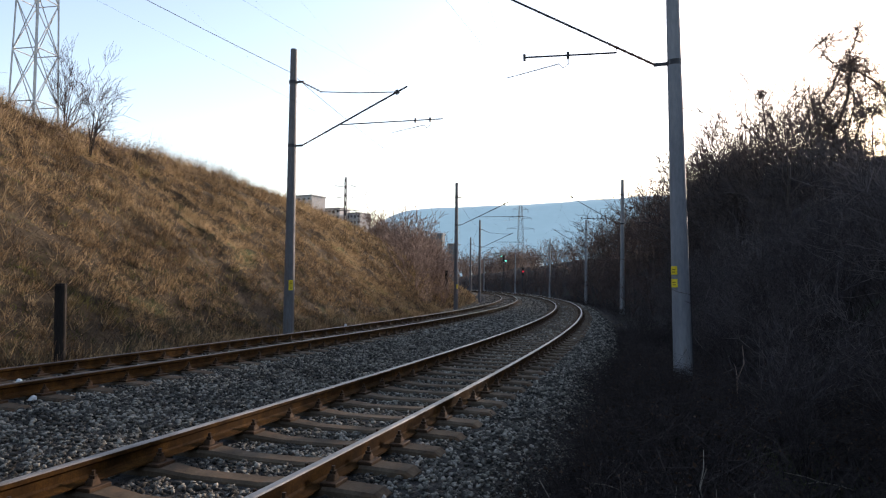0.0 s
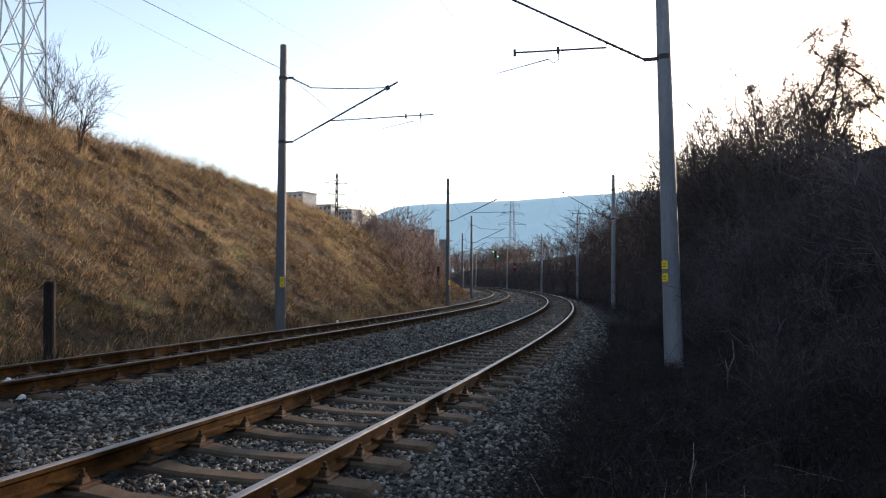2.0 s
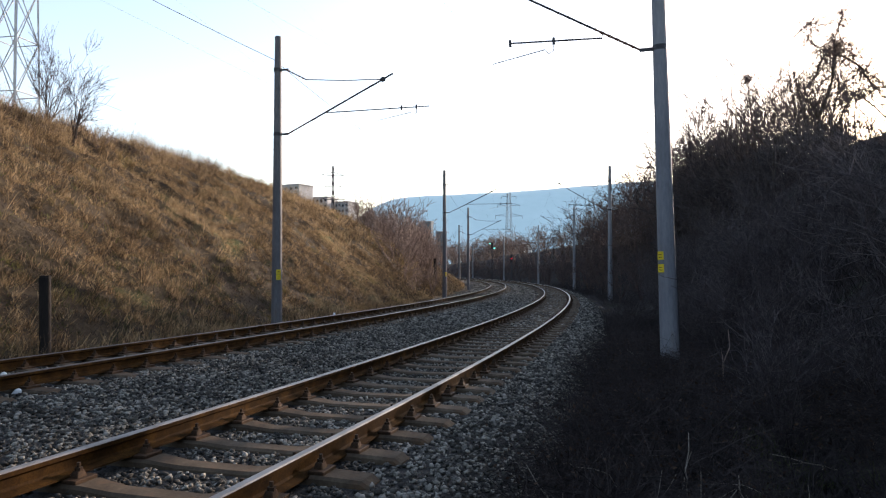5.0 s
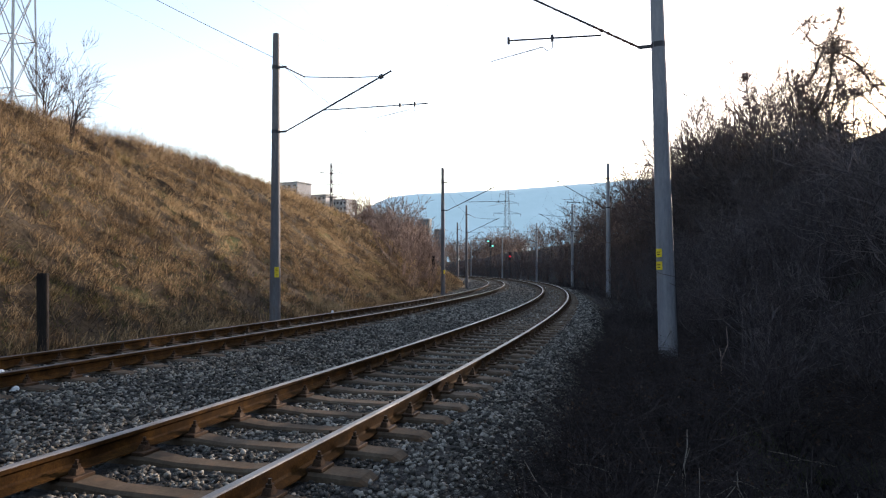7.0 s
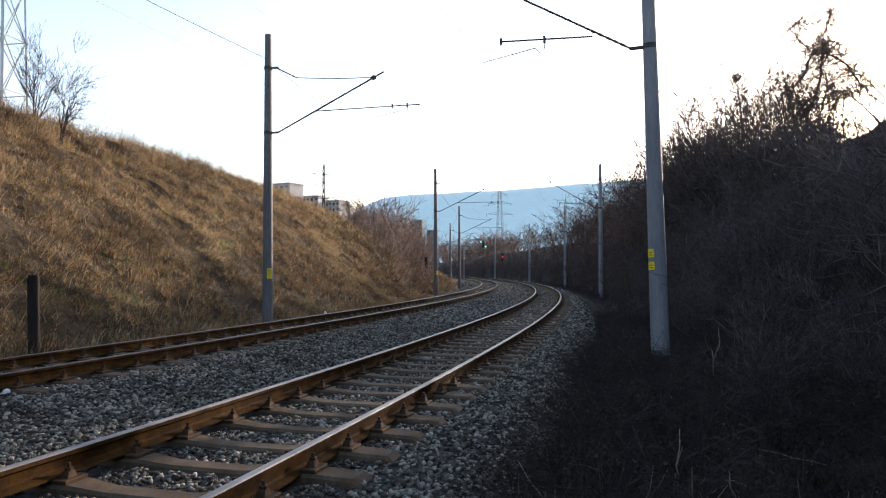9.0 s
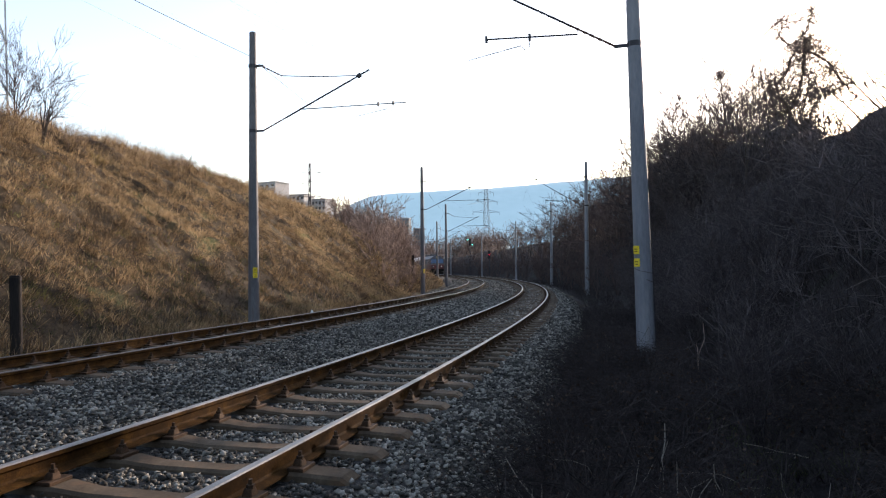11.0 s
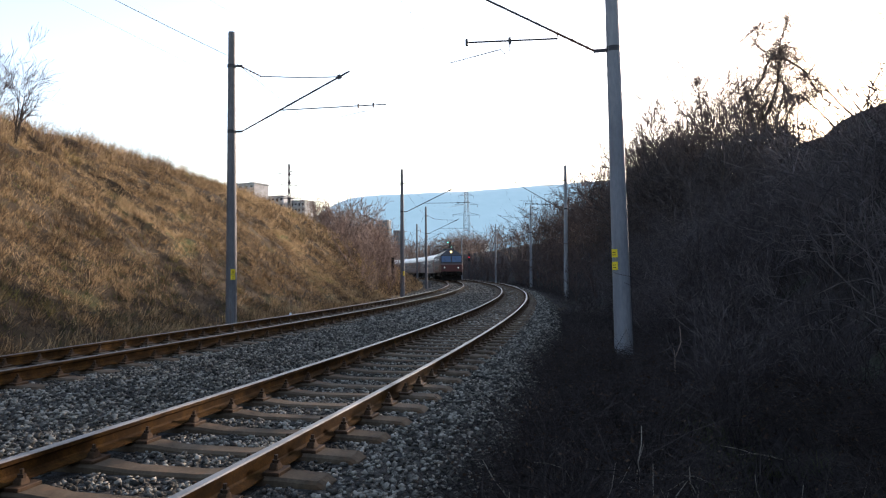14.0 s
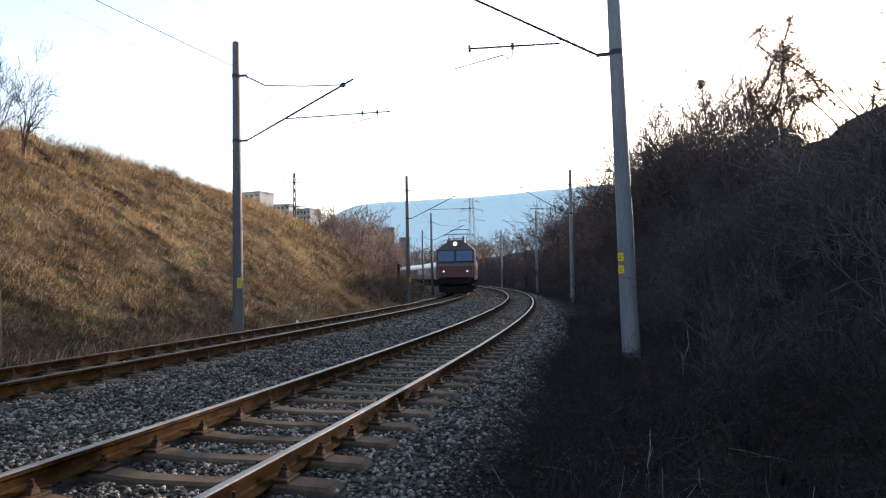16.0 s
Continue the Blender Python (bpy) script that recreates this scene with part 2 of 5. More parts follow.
def part(name, shape, mats, parent=None, label="", smooth=False, at=None):
    """One mesh object under a thing or part."""
    ob = new(name, shape.mesh(name, mats, smooth) if isinstance(shape, Shape) else shape)
    if parent is not None:
        ob.parent = parent
    if at is not None:
        ob.matrix_basis = at
    return tagged(ob, label)


def thing(name, label, category, group="", kind="", at=None):
    ob = new(name)
    ob.empty_display_size = 0.3
    if at is not None:
        ob.matrix_basis = at
    return tagged(ob, label, category, group, kind)


# ---- the line of the tracks ----
# The right-hand track's centre line: arc length from abreast of the camera, curving to the left.
DS = 0.25
ARC = np.arange(-60, 520, DS)
BEND = np.interp(ARC, [0, 40, 80, 120, 160, 220, 300], [0.00338, 0.00366, 0.00307, 0.0026, 0.0030, 0.0042, 0.0042])
i0 = int(np.argmin(np.abs(ARC)))
turned = np.cumsum(BEND) * DS
HEAD = 0.31437 - (turned - turned[i0])
LINE = np.stack([np.cumsum(np.sin(HEAD)) * DS, np.cumsum(np.cos(HEAD)) * DS], -1)
LINE += np.array([-3.3485, 0.0]) - LINE[i0]
SIDE = np.stack([np.cos(HEAD), -np.sin(HEAD)], -1)
GRADE = np.where(ARC < 75, -0.00602 * ARC + 4.04e-5 * ARC ** 2, -0.224 + 0.0011 * (np.minimum(ARC, 230) - 75))
GRADE = np.where(ARC < -10, 0.064, GRADE)
SPACING, LIFT = 4.589, 0.118        # left track: offset, and height above the right one
GAUGE = 0.755                       # to the middle of each rail head


def on_line(s, u=0.0, z=0.0):
    """The point at arc length s, u metres to the right of the right track's centre, z above its rails."""
    s = np.asarray(s, float)
    f = lambda a: np.interp(s, ARC, a)
    return np.stack([f(LINE[:, 0]) + u * f(SIDE[:, 0]), f(LINE[:, 1]) + u * f(SIDE[:, 1]), f(GRADE) + z + 0 * s], -1)


def heading(s):
    return float(np.interp(s, ARC, HEAD))


def nearest(xy):
    """Arc length and offset of points of the plan."""
    xy = np.asarray(xy, float)
    k = slice(0, None, 4)
    A, L, N = ARC[k], LINE[k], SIDE[k]
    s, u = np.empty(len(xy)), np.empty(len(xy))
    for a in range(0, len(xy), 4000):
        q = xy[a:a + 4000]
        i = ((q[:, None] - L[None]) ** 2).sum(-1).argmin(1)
        s[a:a + 4000], u[a:a + 4000] = A[i], ((q - L[i]) * N[i]).sum(1)
        far = np.hypot(*(q - L[i]).T)
        u[a:a + 4000] = np.sign(u[a:a + 4000]) * np.maximum(np.abs(u[a:a + 4000]), far * 0.98)
    return s, u


def bumps(x, y, scale, seed=0.0):
    """Smooth unevenness from sines, about -1 to 1."""
    x, y = x / scale + seed, y / scale - seed * 0.7
    return (np.sin(x * 1.3 + 2 * np.sin(y * 0.7)) + np.sin(y * 1.7 + 1.5 * np.sin(x * 0.9 + 1)) + np.sin((x + y) * 2.3 + np.sin(x - y)) * 0.5) / 2.5


def smooth_step(a, b, x):
    t = np.clip((x - a) / (b - a), 0, 1)
    return t * t * (3 - 2 * t)


def relief(s, u, x, y):
    """Height of the ground: the bed, the grassy cutting slope on the left, the overgrown bank on the right."""
    base = np.interp(s, ARC, GRADE) - 0.62
    # left slope
    crest = np.interp(s, [-60, 15, 22, 33, 48, 60, 72, 90, 110, 200], [10.6, 10.4, 9.9, 8.75, 8.7, 7.8, 6.2, 3.6, 1.8, 1.0])
    run = np.maximum(-u - 8.6, 0)
    w = run * 0.74
    soft = 1.6
    left = crest - np.logaddexp(0, (crest - w) / soft) * soft
    left = np.where(run > 0, np.maximum(left - (crest - np.logaddexp(0, crest / soft) * soft), 0), 0)
    left = left + 0.07 * np.clip(run - 14, 0, 40) * smooth_step(75, 40, s)
    left = left + 0.35 * np.clip(-u - 7.6, 0, 1)
    lump = smooth_step(0.5, 4, run)
    rill = s + 0.45 * run + 0.8 * bumps(x, y, 2.6, 6.0)
    left = left + lump * 0.085 * (np.sin(rill * 2.1) + 0.8 * np.sin(rill * 3.7 + 1.3) + 0.75 * np.sin(rill * 7.1 + 2.0 * bumps(x, y, 1.7, 2.0))) * (0.6 + 0.4 * bumps(x, y, 4.0, 8.0))
    left = left + lump * (0.14 * bumps(x, y, 2.1) + 0.15 * bumps(x, y, 0.8, 3.0) + 0.06 * bumps(x, y, 0.42, 12.0) + 0.3 * bumps(x, y, 6.0, 7.0))
    # right bank
    top = np.interp(s, [-60, 10, 40, 80, 140, 220], [7.6, 7.6, 7.6, 7.2, 6.6, 5.5])
    run = np.maximum(u - 4.8, 0)
    w = run * 1.05
    right = top - np.logaddexp(0, (top - w) / 1.0) * 1.0
    right = np.maximum(right - (top - np.logaddexp(0, top)), 0) + 0.03 * np.clip(run - 8, 0, 60)
    right = right + smooth_step(0.2, 3, run) * (0.3 * bumps(x, y, 2.4, 5.0) + 0.12 * bumps(x, y, 0.9, 1.0))
    right = right + smooth_step(2.2, 3.4, u) * 0.06 * bumps(x, y, 0.7, 2.0) - 0.12 * smooth_step(3.4, 4.4, u)
    verge = smooth_step(2.0, 2.7, u) * smooth_step(4.7, 3.5, u) * smooth_step(1.6, 4.0, s)
    right = right + verge * (0.24 + 0.1 * bumps(x, y, 0.6, 11.0)) * (0.4 + 0.6 * smooth_step(18, 8, s))
    fade = smooth_step(420, 160, np.hypot(x, y))
    return base * smooth_step(500, 260, np.hypot(x, y)) + np.where(u < 0, left, right) * fade


def ground_at(x, y):
    x, y = np.atleast_1d(np.asarray(x, float)), np.atleast_1d(np.asarray(y, float))
    s, u = nearest(np.stack([x, y], -1))
    return relief(s, u, x, y)


def grow(a, b, step, far, factor=1.25):
    mid = list(np.arange(a, b, step))
    lo, hi, g = [], [], step
    while (hi[-1] if hi else b) < far:
        g *= factor
        hi.append((hi[-1] if hi else b) + g)
    g = step
    while (lo[-1] if lo else a) > -far:
        g *= factor
        lo.append((lo[-1] if lo else a) - g)
    return np.array(lo[::-1] + mid + hi)


gx, gy = grow(-30, 22, 0.21, 4500), grow(-10, 90, 0.24, 4500)
XX, YY = np.meshgrid(gx, gy)
ZZ = ground_at(XX.ravel(), YY.ravel())
nx = len(gx)
idx = (np.arange(len(gy) - 1)[:, None] * nx + np.arange(nx - 1)[None]).ravel()
quads = np.stack([idx, idx + 1, idx + nx + 1, idx + nx], -1)
ground = new("ground", raw_mesh("ground", np.stack([XX.ravel(), YY.ravel(), ZZ], -1), np.concatenate([quads[:, [0, 1, 2]], quads[:, [0, 2, 3]]]), SOIL))
ground.data.shade_smooth()
# Right-bank faces take the litter whose colour holds the bank's shade.
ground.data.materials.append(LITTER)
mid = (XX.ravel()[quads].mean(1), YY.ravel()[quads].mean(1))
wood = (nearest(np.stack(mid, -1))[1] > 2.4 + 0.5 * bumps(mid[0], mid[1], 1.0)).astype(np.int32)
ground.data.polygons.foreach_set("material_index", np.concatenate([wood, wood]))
tagged(ground, "uneven brown cutting ground with dry grass", "ground", kind="structure")

# ballast bed under both tracks
spath = np.concatenate([np.arange(-30, 60, 0.5), np.arange(60, 330, 2.0)])
side3 = lambda s: np.stack([np.interp(s, ARC, SIDE[:, 0]), np.interp(s, ARC, SIDE[:, 1]), 0 * s], -1)
bed = Shape().sweep(on_line(spath), side3(spath), [(-7.9, -0.75), (-7.2, -0.22), (-6.2, -0.09), (-3.0, -0.09), (-2.2, -0.16), (-1.45, -0.225), (1.5, -0.225), (1.8, -0.24), (2.5, -0.75)])
BED = tagged(part("ballast_bed", bed, BALLAST), "grey crushed stone trackbed under two rail tracks", "trackbed", kind="structure")


# ---- rails and sleepers ----
HEADW = 0.036
RAIL = [(-0.07, -0.16), (-0.07, -0.148), (-0.018, -0.128), (-0.009, -0.11), (-0.009, -0.052), (-HEADW, -0.038), (-HEADW, -0.008), (-0.026, 0.0), (0.026, 0.0), (HEADW, -0.008), (HEADW, -0.038), (0.009, -0.052), (0.009, -0.11), (0.018, -0.128), (0.07, -0.148), (0.07, -0.16)]
RAIL_SLOTS = [1 if 6 <= j <= 8 else 0 for j in range(16)]


def sleeper_mesh():
    """Concrete sleeper with raised seats and a slimmer middle; its top is at z = 0."""
    xs = [-1.28, -1.22, -0.95, -0.55, -0.3, 0.3, 0.55, 0.95, 1.22, 1.28]
    tops = [-0.05, -0.01, 0.0, 0.0, -0.025, -0.025, 0.0, 0.0, -0.01, -0.05]
    wid = [0.115, 0.125, 0.125, 0.12, 0.1, 0.1, 0.12, 0.125, 0.125, 0.115]
    v, f = [], []
    for x, z, w in zip(xs, tops, wid):
        v += [(x, -w - 0.02, -0.2), (x, -w, z - 0.02), (x, -w + 0.025, z), (x, w - 0.025, z), (x, w, z - 0.02), (x, w + 0.02, -0.2)]
    for i in range(len(xs) - 1):
        f += [[i * 6 + j, i * 6 + (j + 1) % 6, i * 6 + 6 + (j + 1) % 6, i * 6 + 6 + j] for j in range(6)]
    f += [[5, 4, 3, 2, 1, 0], [len(v) - 6 + j for j in range(6)]]
    return Shape().add(v, f)


def fastening_shape():
    """Base plate with ribs, clip, bolt and nut on one side of a rail; x points away from the rail."""
    sh = Shape().box((0.09, 0, 0.01), (0.1, 0.16, 0.02), bevel=0.004)
    sh.box((0.082, 0, 0.035), (0.06, 0.075, 0.04), taper=0.75, bevel=0.006)
    sh.tube([(0.085, 0, 0.05), (0.085, 0, 0.072)], 0.022, 6)
    sh.tube([(0.085, 0, 0.07), (0.085, 0, 0.098)], 0.011, 6)
    return sh


def railway_track(offset, lift, first, cant, label, head):
    track = thing("railway_track", label, "railway track", group="two parallel tracks")
    for k, d in enumerate((GAUGE, -GAUGE)):
        s = np.concatenate([np.arange(-25, 40, 0.5), np.arange(40, 330, 1.0)])
        path = on_line(s, offset + d, lift + cant * (0.5 - k))
        part("rail", Shape().sweep(path, side3(s), RAIL, RAIL_SLOTS), [RUST, head], track, "rust-brown rail with a worn head")
    me = sleeper_mesh().mesh("sleeper", SLEEPER)
    fm = fastening_shape().mesh("fastening", FASTEN)
    pitch = 0.6524
    for i in range(-38, 150):
        s = first + i * pitch
        p = on_line(s, offset, lift - 0.163)
        sl = part("sleeper", me, SLEEPER, track, at=Matrix.Translation(p) @ Matrix.Rotation(-heading(s), 4, "Z") @ pose(0, random.uniform(-.02, .02), random.uniform(-0.006, 0.004), 0, 0, random.uniform(-0.6, 0.6)))
        if s < 45:
            for d in (-GAUGE, GAUGE):
                for turn in (0, 180):
                    part("fastening", fm, FASTEN, sl, at=pose(d, 0, 0.002, 0, 0, turn) @ Matrix.Scale(1.25, 4))
    rest = Shape()
    base = np.concatenate(sleeper_mesh().v)
    faces = sleeper_mesh().f
    for i in range(150, 420):
        s = first + i * pitch
        m = Matrix.Translation(on_line(s, offset, lift - 0.165)) @ Matrix.Rotation(-heading(s), 4, "Z")
        rest.add(base @ np.array(m.to_3x3()).T + np.array(m.translation), faces)
    tagged(part("far_sleepers", rest, SLEEPER, track), kind="stuff")
    return track


railway_track(0.0, 0.0, 5.42, -0.038, "near railway track with polished rails on concrete sleepers", POLISH)
railway_track(-SPACING, LIFT, 5.2, 0.027, "rusty railway track sunk in grey ballast", HEADRUST)


# ---- catenary masts ----
def pose_on(s, u, z=0.0):
    """A pose at the track: x to the right of the line, y along it."""
    return Matrix.Translation(on_line(s, u, z)) @ Matrix.Rotation(-heading(s), 4, "Z")


def catenary_mast(s, u, height, side, label, lean=0.0, foot=-0.8, plate=True, drop=0.0):
    """A tapered tubular mast. side: +1 arms towards +x, -1 towards -x. Heights above the right track's rails."""
    m = pose_on(s, u)
    mast = thing("catenary_mast", label, "catenary mast", "overhead line masts", at=m @ pose(0, 0, 0, 0, lean, 0))
    zs = [foot, 0.0, height * 0.5, height - 0.03, height]
    part("pole", Shape().tube([(0, 0, z) for z in zs], [0.17, 0.165, 0.135, 0.102, 0.095], 16), BACKLITPOLE if side > 0 else POLE, mast, smooth=False)
    zt, zs_ = height - 1.05 - drop, height - 3.05 - drop
    sd = side
    for z in (zt, zs_):
        band = Shape().tube([(0, 0, z - 0.05), (0, 0, z + 0.05)], 0.13, 12)
        band.box((sd * 0.24, 0, z), (0.24, 0.045, 0.06), bevel=0.008)
        part("bracket", band, DARKSTEEL, mast, "dark clamp band")
    rise = 1.62 if side > 0 else 2.02
    tip = (sd * 3.74, 0, zs_ + rise)
    knee = (sd * 3.42, 0, zs_ + rise - 0.15)
    foot_ = (sd * 0.34, 0, zs_)
    at = lambda k: tuple(np.array(foot_) + k * (np.array(tip) - np.array(foot_)))
    part("strut", Shape().tube([at(0.22), at(0.5), tip], 0.028 if side > 0 else 0.021, 8), DARKSTEEL, mast, "dark inclined cantilever tube")
    ins = Shape()
    pts = [at(k) for k in np.linspace(0.0, 0.24, 19)]
    ins.tube(pts, [0.021 if i % 3 else 0.028 for i in range(19)], 8)
    part("insulator", ins, PORCELAIN, mast)
    a, b = np.array((sd * 0.27, 0, zt)), np.array((sd * 0.95, 0, zt - 0.36))
    part("insulator", Shape().tube([a + (b - a) * k for k in np.linspace(0, 1, 19)], [0.014 if i % 3 else 0.032 for i in range(19)], 8), PORCELAIN, mast)
    part("tie_rod", Shape().tube([b, (b + np.array(knee)) / 2 + np.array([0, 0, -0.03]), knee], 0.015, 6), DARKSTEEL, mast)
    part("clamp", Shape().box(knee, (0.13, 0.08, 0.12), tilt=Matrix.Rotation(-0.5 * sd, 3, "Y"), bevel=0.02), DARKSTEEL, mast)
    k0, reach = (0.37, 3.25) if side > 0 else (0.2, 1.75)
    r0 = np.array(at(k0)) + np.array([0, 0, -0.02 if side > 0 else -0.1])
    r1 = r0 + np.array([sd * reach, 0, 0.0 if side > 0 else 0.09])
    part("registration_arm", Shape().tube([at(k0), r0, r0 + (r1 - r0) * 0.5, r1], 0.017, 6), DARKSTEEL, mast)
    k1, k2 = (r0 + (r1 - r0) * 0.74, r0 + (r1 - r0) * 0.88) if side > 0 else (r1, r0 + (r1 - r0) * 0.52)
    for k in (k1, k2):
        part("clamp", Shape().box(k, (0.05, 0.06, 0.13), bevel=0.008), DARKSTEEL, mast)
    hook = [k2, k2 + np.array([0, 0, -0.18]), k2 + np.array([-0.1, 0, -0.24]), k2 + np.array([-0.18, 0, -0.15]), k2 + np.array([-1.2, 0, -0.33])]
    part("steady_arm", Shape().tube(hook, [0.012, 0.012, 0.012, 0.013, 0.009], 5), GALV, mast)
    if plate and sd < 0:
        part("earth_cable", Shape().tube([(0.172, -0.03, z) for z in (foot, 0.4)] + [(0.16, -0.03, 1.5), (0.155, -0.03, 2.6), (0.14, -0.03, 2.9)], 0.009, 6), DARKSTEEL, mast, "dark earthing cable clipped down the mast")
    if plate:
        for i, z in enumerate((1.36, 1.2) if sd > 0 else (1.6, 1.37)):
            sh = Shape().add([(sd * math.sin(q) * 0.175 - 0.0, -math.cos(q) * 0.175, z + h) for h in (-0.075, 0.075) for q in np.linspace(0.35, 1.15, 7)], [[j, j + 1, j + 8, j + 7] for j in range(6)])
            pl = part("warning_plate", sh, YELLOW, mast, "faded yellow warning plate")
            mark = Shape()
            for dz in (-0.03, 0.015):
                mark.add([(sd * math.sin(q) * 0.178, -math.cos(q) * 0.178, z + dz + h) for h in (-0.007, 0.007) for q in np.linspace(0.55, 0.95, 5)], [[j, j + 1, j + 6, j + 5] for j in range(4)])
            part("marking", mark, BLACK, pl)
    return mast


MASTS_LEFT = [(-8.5, -7.6), (19.8, -7.48), (48.9, -7.8), (78.2, -7.73), (106.9, -8.2), (137.0, -8.1), (166.0, -8.0)]
MASTS_RIGHT = [(-15.0, 3.6), (13.9, 3.56), (48.7, 3.7), (77.6, 4.04), (107.9, 4.24), (138.0, 4.0), (168.0, 4.0)]
for i, (s, u) in enumerate(MASTS_LEFT):
    catenary_mast(s, u, float(8.54 - np.interp(s, ARC, GRADE)), 1, "tapered dark grey catenary mast at the foot of a grassy slope", foot=-1.1, plate=i in (1, 2))
for i, (s, u) in enumerate(MASTS_RIGHT):
    catenary_mast(s, u, float(8.54 - np.interp(s, ARC, GRADE)), -1, "tapered grey catenary mast beside a dark overgrown bank", lean=(-1.0 if i == 1 else 0.4), foot=-1.2, plate=i == 1, drop=0.15 if i == 1 else 0.0)


WIRE = material("tarnished copper wire", [(0.03, 0.03, 0.03), (0.045, 0.044, 0.042), (0.06, 0.058, 0.055)], 0.9, scale=4, fine=30, bump=0, gloss=0.02)


def wire(name, points, radius, label, category="overhead wire"):
    return tagged(part(name, Shape().tube(points, radius, 5, caps=False), WIRE), label, category, group="overhead wires")


def span(a, b, sag, n=14):
    k = np.linspace(0, 1, n)[:, None]
    return a + (b - a) * k - np.array([0, 0, 4 * sag]) * k * (1 - k)


for masts, u_w, arm in ((MASTS_LEFT, -SPACING, 1), (MASTS_RIGHT, 0.0, -1)):
    mess, cont = [], []
    for (sa, ua), (sb, ub) in zip(masts[:-1], masts[1:]):
        pa, pb = on_line(sa, u_w + 0.2 * arm, 7.45), on_line(sb, u_w + 0.2 * arm, 7.45)
        mess += list(span(pa, pb, 0.75))[:-1]
        ca, cb = on_line(sa, u_w - 0.2 * arm, 5.62), on_line(sb, u_w - 0.2 * arm, 5.62)
        cont += list(span(ca, cb, 0.02, 4))[:-1]
    wire("messenger_wire", mess, 0.0014, "thin dark messenger wire over the railway track")
    wire("contact_wire", cont, 0.0014, "thin contact wire over the railway track")
feeder = []
for (sa, ua), (sb, ub) in zip(MASTS_LEFT[:-1], MASTS_LEFT[1:]):
    feeder += list(span(on_line(sa, ua - 0.16, 7.95), on_line(sb, ub - 0.16, 7.95), 0.35))[:-1]
wire("feeder_wire", feeder, 0.008, "dark feeder wire strung along the mast backs")


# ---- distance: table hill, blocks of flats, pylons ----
# Distance haze is painted in: a pale blue colour plus a faint glow.
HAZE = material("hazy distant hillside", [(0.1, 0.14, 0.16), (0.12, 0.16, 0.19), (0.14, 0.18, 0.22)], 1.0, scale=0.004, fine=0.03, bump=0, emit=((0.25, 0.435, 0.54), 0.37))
hx = np.linspace(-1500, 2600, 165)
hy = np.linspace(1700, 2900, 25)
ridge = np.interp(hx, [-1500, -700, -420, -330, -278, -215, -174, -60, 240, 700, 1400, 2000, 2600], [60, 80, 120, 188, 232, 266, 277, 287, 300, 335, 330, 250, 120])
HX, HY = np.meshgrid(hx, hy)
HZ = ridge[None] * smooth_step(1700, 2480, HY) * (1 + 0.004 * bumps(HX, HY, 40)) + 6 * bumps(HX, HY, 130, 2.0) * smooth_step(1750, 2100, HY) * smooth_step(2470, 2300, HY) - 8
k = len(hx)
idx = (np.arange(len(hy) - 1)[:, None] * k + np.arange(k - 1)[None]).ravel()
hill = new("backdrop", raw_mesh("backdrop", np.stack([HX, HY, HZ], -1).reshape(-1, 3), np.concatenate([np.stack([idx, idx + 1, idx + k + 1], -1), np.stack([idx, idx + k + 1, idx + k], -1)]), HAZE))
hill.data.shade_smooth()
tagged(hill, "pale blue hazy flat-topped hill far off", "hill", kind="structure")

CONCRETE = material("grey panel concrete", [(0.24, 0.25, 0.26), (0.32, 0.32, 0.33), (0.4, 0.4, 0.4)], 0.9, scale=0.3, fine=3, bump=0.1, space="Object")
PALEWALL = material("pale rendered wall", [(0.5, 0.49, 0.47), (0.6, 0.59, 0.56), (0.68, 0.67, 0.64)], 0.9, scale=0.2, fine=3, bump=0.1)
# Air haze is mixed into the far pylon's grey-blue.
HAZESTEEL = material("dull grey-blue steel", [(0.09, 0.11, 0.13), (0.12, 0.14, 0.16)], 0.7, scale=2, fine=20, bump=0)
GLASSDARK = material("dark window glass", [(0.02, 0.025, 0.03), (0.04, 0.05, 0.06)], 0.1, scale=0.5, fine=3, bump=0, gloss=0.4)
# Far town wall and glass: low contrast and blue stand in for haze.
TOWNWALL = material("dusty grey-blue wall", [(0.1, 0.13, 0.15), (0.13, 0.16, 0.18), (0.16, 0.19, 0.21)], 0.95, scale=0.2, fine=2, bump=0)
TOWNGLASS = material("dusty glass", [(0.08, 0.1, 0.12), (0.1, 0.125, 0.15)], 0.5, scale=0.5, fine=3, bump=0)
SEEN = lambda px, d: (px - 784) / 1206 * d


def apartment_building(x, y, w, depth, top, turn, label, wall, storey=3.0, bays=5, glass=None):
    b = thing("apartment_building", label, "building", "far blocks of flats", at=pose(x, y, 0, 0, 0, turn))
    part("wall", Shape().box((0, 0, top / 2 - 2), (w, depth, top + 4)), wall, b)
    part("roof", Shape().box((0, 0, top + 0.3), (w + 0.8, depth + 0.8, 0.6)).box((w * 0.2, 0, top + 0.8), (w * 0.22, depth * 0.4, 0.5)), CONCRETE, b, "flat roof")
    wm = Shape().box((0, 0, 0), (w / bays * 0.5, 0.12, 1.5)).mesh("window", glass or GLASSDARK)
    bm_ = Shape().box((0, -0.5, -0.5), (w / bays * 0.7, 1.0, 1.0)).mesh("balcony", wall)
    z = top - 1.7
    while z > top - 8 * storey:
        for i in range(bays):
            xx = (i + 0.5) * w / bays - w / 2
            part("window", wm, glass or GLASSDARK, b, at=pose(xx, -depth / 2 - 0.03, z))
            if i % 2:
                part("balcony", bm_, wall, b, at=pose(xx, -depth / 2 + 0.02, z - 0.4))
        z -= storey
    return b


